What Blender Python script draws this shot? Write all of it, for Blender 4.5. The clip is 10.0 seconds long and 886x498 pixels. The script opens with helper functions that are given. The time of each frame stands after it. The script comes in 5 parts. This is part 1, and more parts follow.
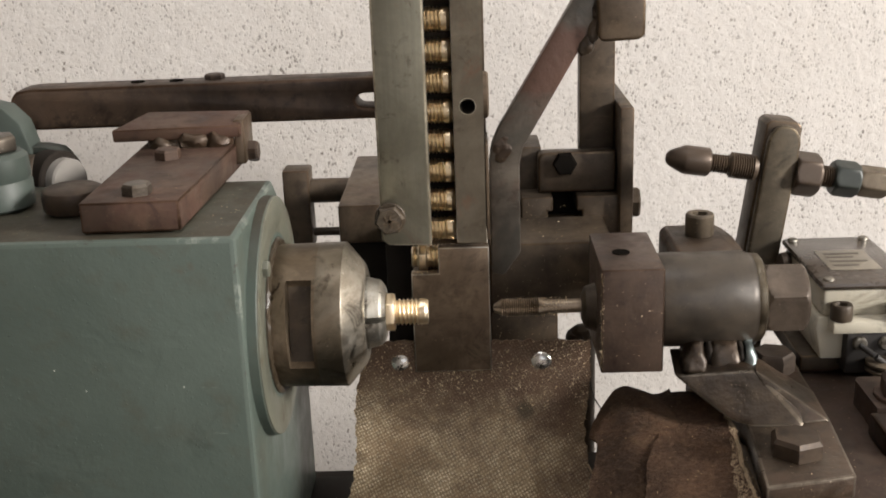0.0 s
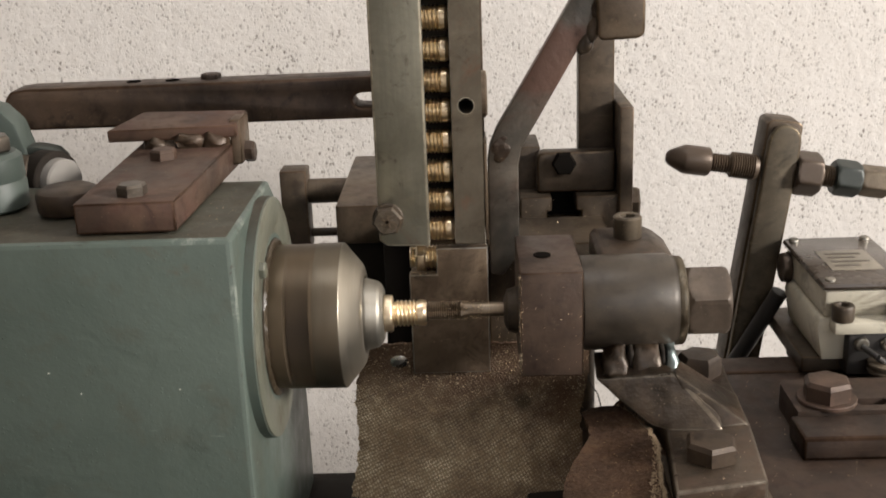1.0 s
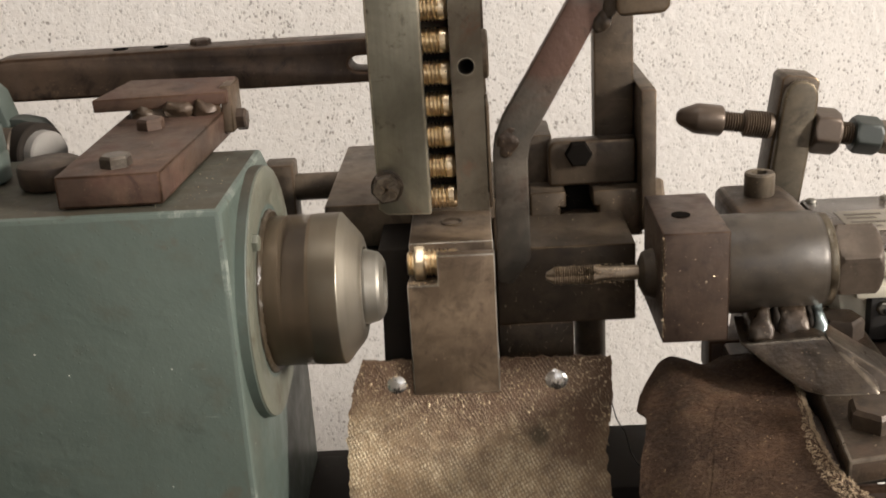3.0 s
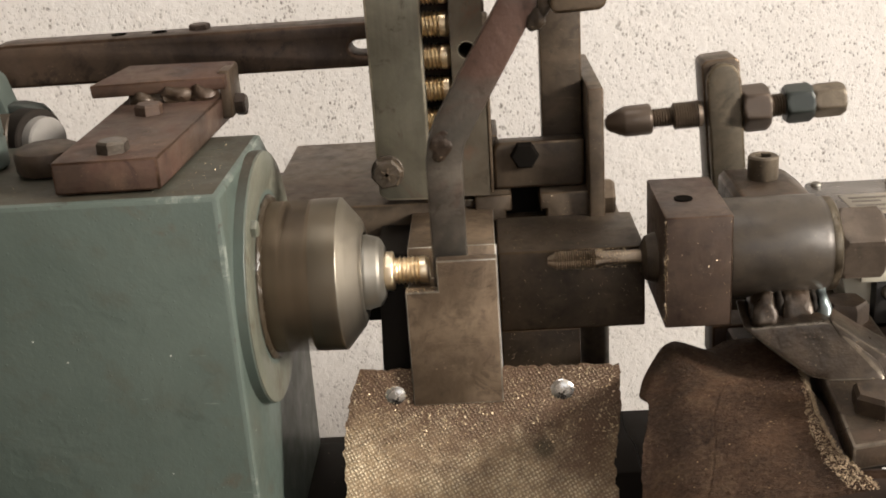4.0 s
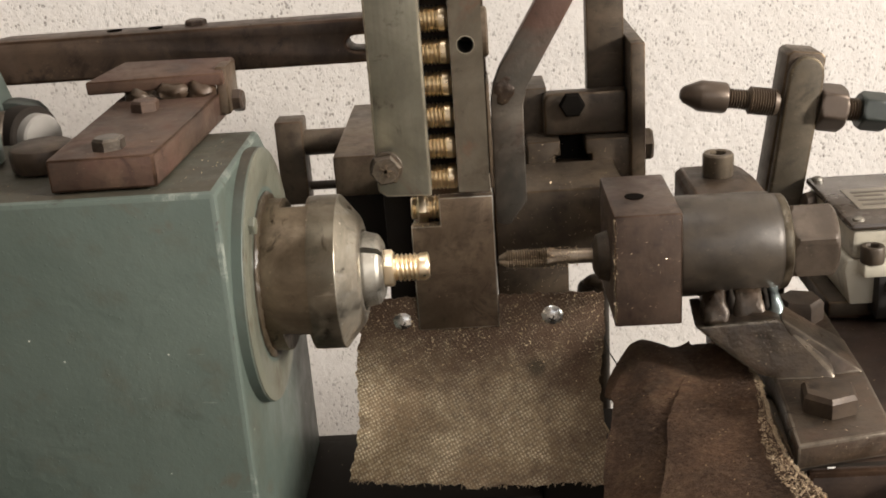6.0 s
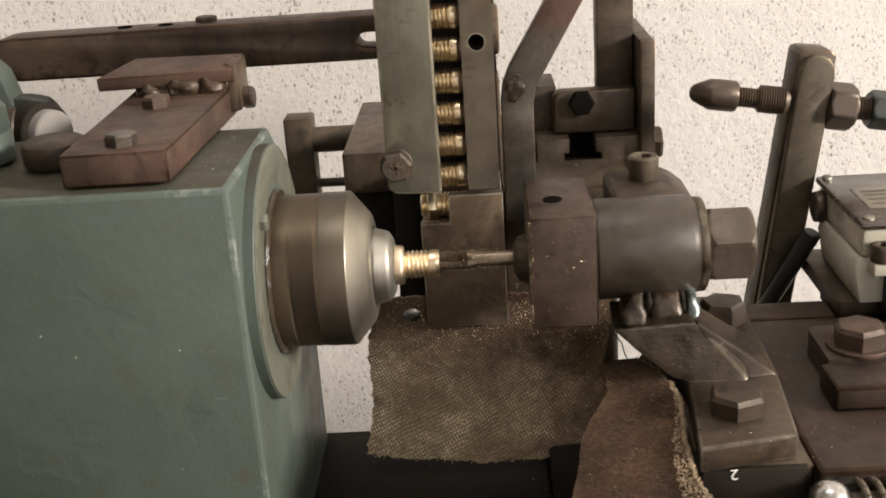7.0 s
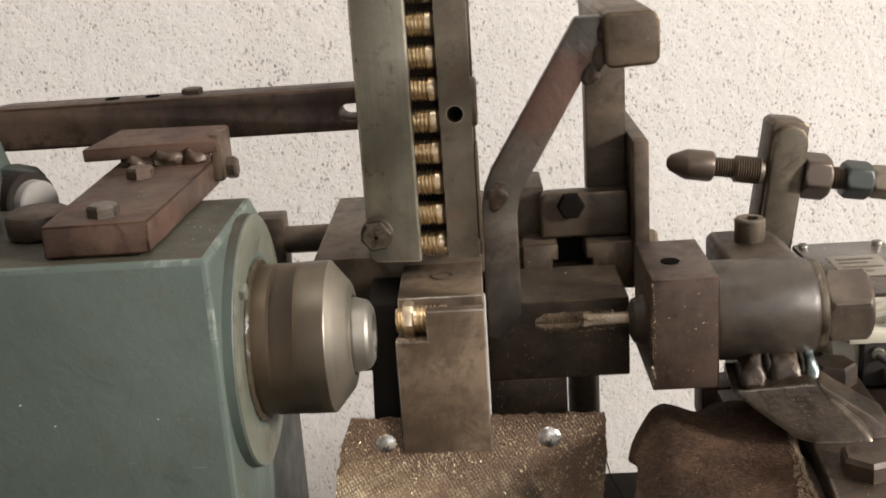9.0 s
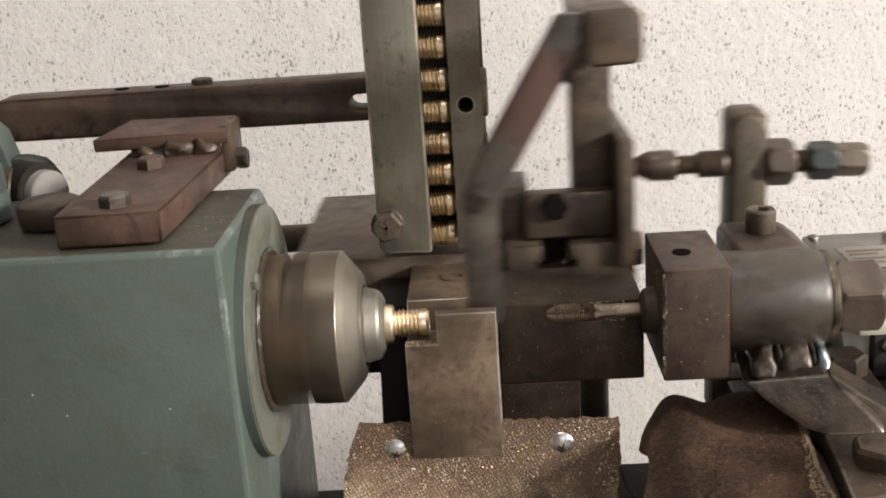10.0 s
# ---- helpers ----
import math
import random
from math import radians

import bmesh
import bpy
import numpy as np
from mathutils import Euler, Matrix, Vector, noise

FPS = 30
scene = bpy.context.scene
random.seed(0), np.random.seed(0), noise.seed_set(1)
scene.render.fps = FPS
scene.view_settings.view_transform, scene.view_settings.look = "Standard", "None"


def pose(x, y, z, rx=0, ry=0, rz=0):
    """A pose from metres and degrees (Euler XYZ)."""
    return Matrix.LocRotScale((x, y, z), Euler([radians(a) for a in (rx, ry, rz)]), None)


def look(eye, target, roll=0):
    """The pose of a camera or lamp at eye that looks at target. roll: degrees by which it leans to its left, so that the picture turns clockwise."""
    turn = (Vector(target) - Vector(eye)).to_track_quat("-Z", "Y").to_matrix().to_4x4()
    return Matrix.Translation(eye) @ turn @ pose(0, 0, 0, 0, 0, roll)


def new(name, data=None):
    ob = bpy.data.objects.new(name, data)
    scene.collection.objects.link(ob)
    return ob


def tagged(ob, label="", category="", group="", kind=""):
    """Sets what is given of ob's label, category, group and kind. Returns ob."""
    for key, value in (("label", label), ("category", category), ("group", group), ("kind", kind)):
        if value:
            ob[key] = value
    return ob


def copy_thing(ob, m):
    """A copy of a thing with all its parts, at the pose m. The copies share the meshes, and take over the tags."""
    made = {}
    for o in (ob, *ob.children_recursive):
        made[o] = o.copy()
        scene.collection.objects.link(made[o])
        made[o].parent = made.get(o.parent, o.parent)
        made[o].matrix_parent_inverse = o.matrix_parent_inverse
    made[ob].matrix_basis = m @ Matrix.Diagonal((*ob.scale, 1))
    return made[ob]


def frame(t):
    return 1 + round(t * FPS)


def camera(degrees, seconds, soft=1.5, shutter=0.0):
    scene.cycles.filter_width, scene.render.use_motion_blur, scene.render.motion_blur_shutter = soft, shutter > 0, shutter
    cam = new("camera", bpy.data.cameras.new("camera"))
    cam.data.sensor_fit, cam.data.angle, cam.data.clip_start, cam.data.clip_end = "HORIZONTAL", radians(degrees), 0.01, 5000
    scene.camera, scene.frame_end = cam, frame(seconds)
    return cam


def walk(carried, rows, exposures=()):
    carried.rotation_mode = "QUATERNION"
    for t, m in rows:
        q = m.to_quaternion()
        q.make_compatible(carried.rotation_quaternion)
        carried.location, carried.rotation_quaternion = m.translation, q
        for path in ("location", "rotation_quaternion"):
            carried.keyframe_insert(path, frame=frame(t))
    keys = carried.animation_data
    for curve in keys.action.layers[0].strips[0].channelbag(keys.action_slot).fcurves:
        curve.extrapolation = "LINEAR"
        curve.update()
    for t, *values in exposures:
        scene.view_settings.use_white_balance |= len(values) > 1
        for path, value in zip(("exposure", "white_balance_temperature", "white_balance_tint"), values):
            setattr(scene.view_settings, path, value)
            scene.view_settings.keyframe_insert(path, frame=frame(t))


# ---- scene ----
cam = camera(43.0, 10.0, soft=1.8, shutter=0.9)
PATH = [
    (0, 0.03155, -0.46666, 0.17943, -18.0003, 2.00176, 1.00811),
    (0.5, 0.03118, -0.46609, 0.17943, -17.6662, 1.74836, 0.87859),
    (1, 0.03167, -0.46233, 0.17841, -18.0097, 2.06292, 0.92386),
    (1.5, 0.03042, -0.45964, 0.17784, -18.6056, 2.51047, 1.0726),
    (2, 0.02865, -0.45599, 0.17682, -18.8336, 2.74233, 1.05066),
    (2.5, 0.0321, -0.44494, 0.17251, -19.5039, 2.9892, 0.63049),
    (2.7, 0.0332, -0.4434, 0.1717, -19.43, 3.06, 0.8),
    (4, 0.03674, -0.43893, 0.16892, -20.2024, 3.61624, 1.28416),
    (4.5, 0.03903, -0.43751, 0.16987, -20.0314, 3.75255, 1.00295),
    (5, 0.03368, -0.43379, 0.16664, -20.3748, 3.64708, 1.09088),
    (5.5, 0.03615, -0.43444, 0.1675, -20.3695, 3.82467, 1.0206),
    (7, 0.03229, -0.4359, 0.16717, -20.4163, 3.64273, 1.26371),
    (7.5, 0.03119, -0.43453, 0.16698, -20.5434, 3.43896, 1.19132),
    (8, 0.03491, -0.43372, 0.16781, -19.6605, 3.61817, 1.01114),
    (8.5, 0.03844, -0.43548, 0.1696, -18.4109, 3.72201, 0.9368),
    (9, 0.04047, -0.44032, 0.17146, -17.2875, 3.61309, 1.12588),
    (9.5, 0.03944, -0.44287, 0.17319, -17.3569, 3.5774, 1.27388),
    (10, 0.0369, -0.44052, 0.17085, -17.6628, 3.57653, 1.27184),
]
walk(cam, [(t, pose(x, y, z, 90 + pitch, roll, yaw)) for t, x, y, z, pitch, roll, yaw in PATH],
     exposures=[(0, 0.02, 6250, 10), (2, 0.05, 6350, 10), (4.3, 0.2, 6500, 10), (7, 0.2, 6500, 10), (8.5, 0.17, 6350, 10), (10, 0.17, 6150, 10)])

# ---- light: a dim workshop lit by two windows and a rooflight ----
world = bpy.data.worlds.new("sky")
scene.world = world
world.use_nodes = True
wn = world.node_tree.nodes
sky = wn.new("ShaderNodeTexSky")
sky.sky_type, sky.sun_disc = "NISHITA", False
sky.sun_elevation, sky.sun_rotation = radians(40), radians(200)
world.node_tree.links.new(sky.outputs[0], wn["Background"].inputs[0])
wn["Background"].inputs[1].default_value = 0.1


def area(name, eye, target, sx, sy, power, colour):
    data = bpy.data.lights.new(name, "AREA")
    data.shape, data.size, data.size_y, data.energy, data.color = "RECTANGLE", sx, sy, power, colour
    ob = new(name, data)
    ob.matrix_world = look(eye, target)
    return ob


area("window_light", (0.75, -2.28, 1.0), (0.1, 0.1, 0.0), 1.3, 1.1, 7, (1.0, 0.925, 0.85))
area("side_window_light", (2.28, -1.02, 0.84), (0.0, 0.0, 0.0), 0.4, 0.5, 122, (1.0, 0.92, 0.835))
area("rooflight", (0.05, -0.22, 1.69), (0.05, 0.1, 0.0), 0.9, 0.5, 6, (1.0, 0.95, 0.9))

MM = 0.001


# ---- materials ----
def material(name, build):
    m = bpy.data.materials.new(name)
    m.use_nodes = True
    build(Nodes(m))
    return m


class Nodes:
    """Short hand for building a node material."""

    def __init__(self, m):
        self.tree = m.node_tree
        self.n, self.l = m.node_tree.nodes, m.node_tree.links
        self.b = self.n["Principled BSDF"]
        self.co = self.n.new("ShaderNodeTexCoord").outputs["Object"]
        self.rnd = self.n.new("ShaderNodeObjectInfo").outputs["Random"]

    def set(self, **kw):
        for k, v in kw.items():
            self.put(v, self.b.inputs[k.replace("_", " ")])

    def put(self, v, socket):
        if isinstance(v, bpy.types.NodeSocket):
            self.l.new(v, socket)
        elif isinstance(v, tuple):
            socket.default_value = (*v, 1.0) if len(v) == 3 and len(socket.default_value) == 4 else v
        else:
            socket.default_value = v

    def scaled(self, s):
        m = self.n.new("ShaderNodeMapping")
        self.l.new(self.co, m.inputs[0])
        m.inputs["Scale"].default_value = s
        return m.outputs[0]

    def noise(self, scale, detail=4.0, rough=0.55, distort=0.0, vec=None):
        t = self.n.new("ShaderNodeTexNoise")
        self.l.new(vec or self.co, t.inputs["Vector"])
        t.inputs["Scale"].default_value, t.inputs["Detail"].default_value = scale, detail
        t.inputs["Roughness"].default_value, t.inputs["Distortion"].default_value = rough, distort
        return t.outputs[0]

    def cells(self, scale, vec=None, feature="F1", rand=1.0, out="Distance"):
        t = self.n.new("ShaderNodeTexVoronoi")
        t.feature = feature
        self.l.new(vec or self.co, t.inputs["Vector"])
        t.inputs["Scale"].default_value, t.inputs["Randomness"].default_value = scale, rand
        return t.outputs[out]

    def wave(self, scale, direction, vec=None, distort=0.0):
        t = self.n.new("ShaderNodeTexWave")
        t.bands_direction = direction
        self.l.new(vec or self.co, t.inputs["Vector"])
        t.inputs["Scale"].default_value, t.inputs["Distortion"].default_value = scale, distort
        t.inputs["Detail Scale"].default_value = 2.0
        return t.outputs[1]

    def span(self, v, a, b, lo=0.0, hi=1.0):
        t = self.n.new("ShaderNodeMapRange")
        self.put(v, t.inputs[0])
        for i, x in enumerate((a, b, lo, hi)):
            self.put(x, t.inputs[i + 1])
        return t.outputs[0]

    def math(self, op, a, b=0.0):
        t = self.n.new("ShaderNodeMath")
        t.operation = op
        self.put(a, t.inputs[0]), self.put(b, t.inputs[1])
        return t.outputs[0]

    def mix(self, fac, a, b):
        t = self.n.new("ShaderNodeMix")
        t.data_type = "RGBA"
        self.put(fac, t.inputs[0])
        self.put(a, t.inputs[6]), self.put(b, t.inputs[7])
        return t.outputs[2]

    def bump(self, height, strength=0.3, distance=0.0005):
        t = self.n.new("ShaderNodeBump")
        t.inputs["Strength"].default_value, t.inputs["Distance"].default_value = strength, distance
        self.l.new(height, t.inputs["Height"])
        self.l.new(t.outputs[0], self.b.inputs["Normal"])


def steel(name, base, worn, rough, metal=0.85, rust=0.0, rust_colour=(0.09, 0.05, 0.035), dirt=0.5, scratch=0.25):
    """Handled workshop steel: mottled, oil-stained, with scratches, rust or oil patches and stuck grit."""
    def build(k):
        big = k.noise(34, 6, 0.62, 0.5)
        mid = k.noise(130, 5, 0.65, 0.3)
        fine = k.noise(620, 3, 0.6)
        lines = k.noise(150, 3, 0.6, 0.2, vec=k.scaled((0.35, 1.0, 5.0)))
        c = k.mix(k.span(big, 0.38, 0.64), tuple(v * 0.88 for v in base), tuple(v * 1.06 for v in worn))
        c = k.mix(k.span(mid, 0.53, 0.7, 0.0, 0.6), c, tuple(v * 0.5 for v in base))
        c = k.mix(k.span(lines, 0.66, 0.74, 0.0, 0.35), c, tuple(min(1, v * 1.7) for v in worn))
        r = k.span(k.noise(21, 6, 0.68, 0.8), 0.6 - 0.26 * rust, 0.78 - 0.2 * rust, 0.0, min(1.0, rust + dirt * 0.5))
        c = k.mix(r, c, rust_colour)
        oil = k.span(k.noise(58, 7, 0.72, 1.1), 0.56, 0.66, 0.0, dirt)
        c = k.mix(oil, c, tuple(v * 0.35 for v in rust_colour))
        # wiped smears of oil and fine dust
        wipe = k.noise(30, 5, 0.7, 1.6, vec=k.scaled((1.0, 1.0, 0.45)))
        smear = k.math("MULTIPLY", k.span(wipe, 0.55, 0.68), k.span(k.noise(260, 4, 0.7), 0.36, 0.6, 0.15, 1.0))
        c = k.mix(k.math("MULTIPLY", smear, 0.45 * dirt), c, tuple(min(0.5, v * 1.5 + 0.02) for v in worn))
        pits = k.math("MULTIPLY", k.span(k.cells(230), 0.05, 0.13, 1.0, 0.0), k.span(k.noise(90, 2), 0.5, 0.6))
        c = k.mix(k.math("MULTIPLY", pits, dirt), c, tuple(v * 1.8 for v in worn))
        grit = k.math("MULTIPLY", k.span(k.cells(800), 0.08, 0.2, 1.0, 0.0), k.span(k.noise(75, 4, 0.7), 0.56, 0.64))
        c = k.mix(k.math("MULTIPLY", grit, 0.7 * dirt), c, (0.34, 0.26, 0.16))
        k.set(Base_Color=c, Metallic=k.span(r, 0.0, 1.0, metal, metal * 0.3),
              Roughness=k.math("ADD", k.span(mid, 0.3, 0.7, rough - 0.06, rough + 0.14), k.math("ADD", k.span(r, 0, 1, 0.0, 0.2), k.math("SUBTRACT", k.math("MULTIPLY", smear, 0.12), k.math("MULTIPLY", oil, 0.12)))))
        k.bump(k.math("ADD", k.math("MULTIPLY", mid, 0.9), k.math("ADD", k.math("MULTIPLY", lines, 0.25), k.math("ADD", k.math("MULTIPLY", big, 1.2), k.math("ADD", k.math("MULTIPLY", grit, 0.3), k.math("MULTIPLY", fine, 0.4))))), scratch, 0.0007)
    return material(name, build)


MAT = {}


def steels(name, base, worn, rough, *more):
    """A steel and the brighter steel of its edges: rubbed, with edge glints painted in."""
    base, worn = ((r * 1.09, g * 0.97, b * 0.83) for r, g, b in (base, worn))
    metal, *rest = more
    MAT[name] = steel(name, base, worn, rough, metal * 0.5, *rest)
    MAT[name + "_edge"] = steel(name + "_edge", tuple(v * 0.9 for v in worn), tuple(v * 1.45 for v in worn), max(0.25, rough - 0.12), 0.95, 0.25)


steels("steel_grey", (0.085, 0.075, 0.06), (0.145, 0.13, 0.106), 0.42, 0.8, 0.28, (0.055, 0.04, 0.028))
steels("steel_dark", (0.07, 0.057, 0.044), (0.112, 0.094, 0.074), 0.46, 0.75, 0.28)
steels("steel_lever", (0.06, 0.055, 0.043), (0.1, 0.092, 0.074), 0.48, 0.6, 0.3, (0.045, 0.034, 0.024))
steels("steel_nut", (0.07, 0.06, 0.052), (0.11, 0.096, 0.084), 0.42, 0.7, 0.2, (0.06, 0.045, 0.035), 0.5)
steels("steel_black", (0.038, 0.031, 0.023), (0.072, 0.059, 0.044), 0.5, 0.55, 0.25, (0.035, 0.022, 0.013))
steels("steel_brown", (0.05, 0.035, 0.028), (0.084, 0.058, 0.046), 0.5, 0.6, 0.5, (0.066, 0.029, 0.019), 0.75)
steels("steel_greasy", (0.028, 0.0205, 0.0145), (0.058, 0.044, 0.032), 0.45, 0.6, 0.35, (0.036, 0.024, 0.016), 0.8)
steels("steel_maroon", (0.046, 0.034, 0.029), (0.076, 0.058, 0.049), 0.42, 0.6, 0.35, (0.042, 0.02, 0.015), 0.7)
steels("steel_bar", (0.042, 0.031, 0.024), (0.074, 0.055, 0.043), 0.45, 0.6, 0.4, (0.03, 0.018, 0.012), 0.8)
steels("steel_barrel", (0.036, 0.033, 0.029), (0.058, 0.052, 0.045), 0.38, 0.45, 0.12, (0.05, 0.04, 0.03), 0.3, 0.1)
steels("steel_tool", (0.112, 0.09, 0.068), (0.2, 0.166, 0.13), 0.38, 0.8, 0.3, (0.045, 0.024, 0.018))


def heat_build(k):
    big = k.noise(26, 5, 0.65, 0.9)
    hue = k.noise(17, 4, 0.6, 0.5)
    fine = k.noise(300, 4, 0.65)
    c = k.mix(k.span(big, 0.38, 0.62), (0.095, 0.083, 0.069), (0.165, 0.145, 0.12))
    c = k.mix(k.span(hue, 0.48, 0.58, 0.0, 0.85), c, (0.115, 0.066, 0.05))
    c = k.mix(k.span(hue, 0.45, 0.38, 0.0, 0.75), c, (0.075, 0.07, 0.06))
    c = k.mix(k.span(k.noise(75, 6, 0.75, 0.5), 0.56, 0.64, 0.0, 0.6), c, (0.055, 0.04, 0.032))
    k.set(Base_Color=c, Metallic=0.75, Roughness=k.span(fine, 0.3, 0.7, 0.34, 0.5))
    k.bump(k.math("ADD", fine, k.math("MULTIPLY", big, 2.0)), 0.35, 0.0006)


def rail_build(k, low=(0.16, 0.152, 0.116), high=(0.25, 0.24, 0.19), amount=0.75):
    drawn = k.noise(90, 4, 0.6, 0.1, vec=k.scaled((6.0, 6.0, 0.25)))
    big = k.noise(24, 6, 0.66, 0.6)
    fine = k.noise(330, 4, 0.7)
    c = k.mix(k.span(big, 0.36, 0.64), low, high)
    c = k.mix(k.span(drawn, 0.4, 0.66, 0.0, 0.2), c, (0.105, 0.098, 0.08))
    stain = k.span(k.noise(15, 5, 0.7, 0.7), 0.54, 0.66, 0.0, amount)
    c = k.mix(stain, c, (0.15, 0.075, 0.045))
    c = k.mix(k.span(k.noise(62, 7, 0.75, 0.8), 0.58, 0.68, 0.0, 0.7), c, (0.06, 0.045, 0.03))
    k.set(Base_Color=c, Metallic=k.span(stain, 0, 1, 0.8, 0.45), Roughness=k.span(fine, 0.3, 0.7, 0.38, 0.56))
    k.bump(k.math("ADD", k.math("MULTIPLY", drawn, 0.2), k.math("ADD", fine, k.math("MULTIPLY", big, 1.5))), 0.22, 0.0005)


MAT["steel_rail"] = material("steel_rail", rail_build)
# pale bevel steel, painting in the light on the rail's right side face
MAT["steel_rail_edge"] = steel("steel_rail_edge", (0.24, 0.215, 0.16), (0.42, 0.38, 0.29), 0.38, 0.6, 0.3, (0.1, 0.06, 0.035), 0.5)
MAT["steel_rail_brown"] = material("steel_rail_brown", lambda k: rail_build(k, (0.1, 0.082, 0.06), (0.19, 0.165, 0.125), 0.9))
MAT["steel_heat"] = material("steel_heat", heat_build)
MAT["steel_bright"] = steel("steel_bright", (0.23, 0.215, 0.182), (0.36, 0.34, 0.295), 0.44, 1.0, 0.25, (0.13, 0.1, 0.065), 0.8, 0.12)
MAT["steel_chuck"] = steel("steel_chuck", (0.29, 0.265, 0.215), (0.43, 0.4, 0.335), 0.34, 1.0, 0.4, (0.12, 0.085, 0.05), 0.9, 0.18)
MAT["steel_turned"] = steel("steel_turned", (0.135, 0.115, 0.083), (0.22, 0.19, 0.145), 0.36, 1.0, 0.4, (0.09, 0.06, 0.035), 0.8, 0.18)
MAT["bolt"] = steel("bolt", (0.085, 0.072, 0.057), (0.17, 0.15, 0.125), 0.36, 0.9, 0.25)
MAT["weld_bright"] = steel("weld_bright", (0.13, 0.155, 0.155), (0.3, 0.35, 0.35), 0.36, 1.0, 0.2, dirt=0.5, scratch=0.5)
MAT["bracket_steel"] = steel("bracket_steel", (0.024, 0.017, 0.0112), (0.059, 0.043, 0.0282), 0.33, 0.45, 0.45, (0.055, 0.03, 0.016), 1.0, 0.6)
MAT["bracket_steel_edge"] = steel("bracket_steel_edge", (0.07, 0.058, 0.044), (0.17, 0.145, 0.115), 0.3, 0.8, 0.3, (0.05, 0.03, 0.017), 0.8, 0.4)
MAT["tap_steel"] = steel("tap_steel", (0.23, 0.18, 0.13), (0.42, 0.35, 0.265), 0.4, 0.9, 0.45, (0.11, 0.065, 0.035), 0.6, 0.4)
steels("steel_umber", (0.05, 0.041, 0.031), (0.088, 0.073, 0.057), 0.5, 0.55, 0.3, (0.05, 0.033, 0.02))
MAT["steel_oily"] = steel("steel_oily", (0.095, 0.071, 0.046), (0.185, 0.146, 0.1), 0.36, 0.9, 0.45, (0.06, 0.038, 0.02), 1.0, 0.2)
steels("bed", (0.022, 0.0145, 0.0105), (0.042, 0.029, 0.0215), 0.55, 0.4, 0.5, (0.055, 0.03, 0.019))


def brass_build(k):
    fine = k.noise(700, 3)
    big = k.noise(150, 4)
    k.set(Base_Color=k.mix(k.span(big, 0.35, 0.7), (0.99, 0.85, 0.63), (0.92, 0.76, 0.53)), Metallic=1.0,
          Roughness=k.span(fine, 0.3, 0.7, 0.27, 0.38))
    k.bump(fine, 0.12, 0.0002)


MAT["brass"] = material("brass", brass_build)
MAT["chrome"] = steel("chrome", (0.5, 0.49, 0.47), (0.62, 0.61, 0.58), 0.22, 1.0, 0.15, (0.1, 0.08, 0.05), 0.4, 0.08)
# pale block edges: wear, plus the glint along the right edge painted in
MAT["steel_tool_edge"] = steel("steel_tool_edge", (0.3, 0.27, 0.225), (0.62, 0.58, 0.5), 0.3, 0.9, 0.2, (0.12, 0.08, 0.05), 0.4)
MAT["swarf"] = steel("swarf", (0.55, 0.42, 0.26), (0.82, 0.68, 0.46), 0.4, 0.45, 0.2, (0.3, 0.19, 0.1), 0.2)


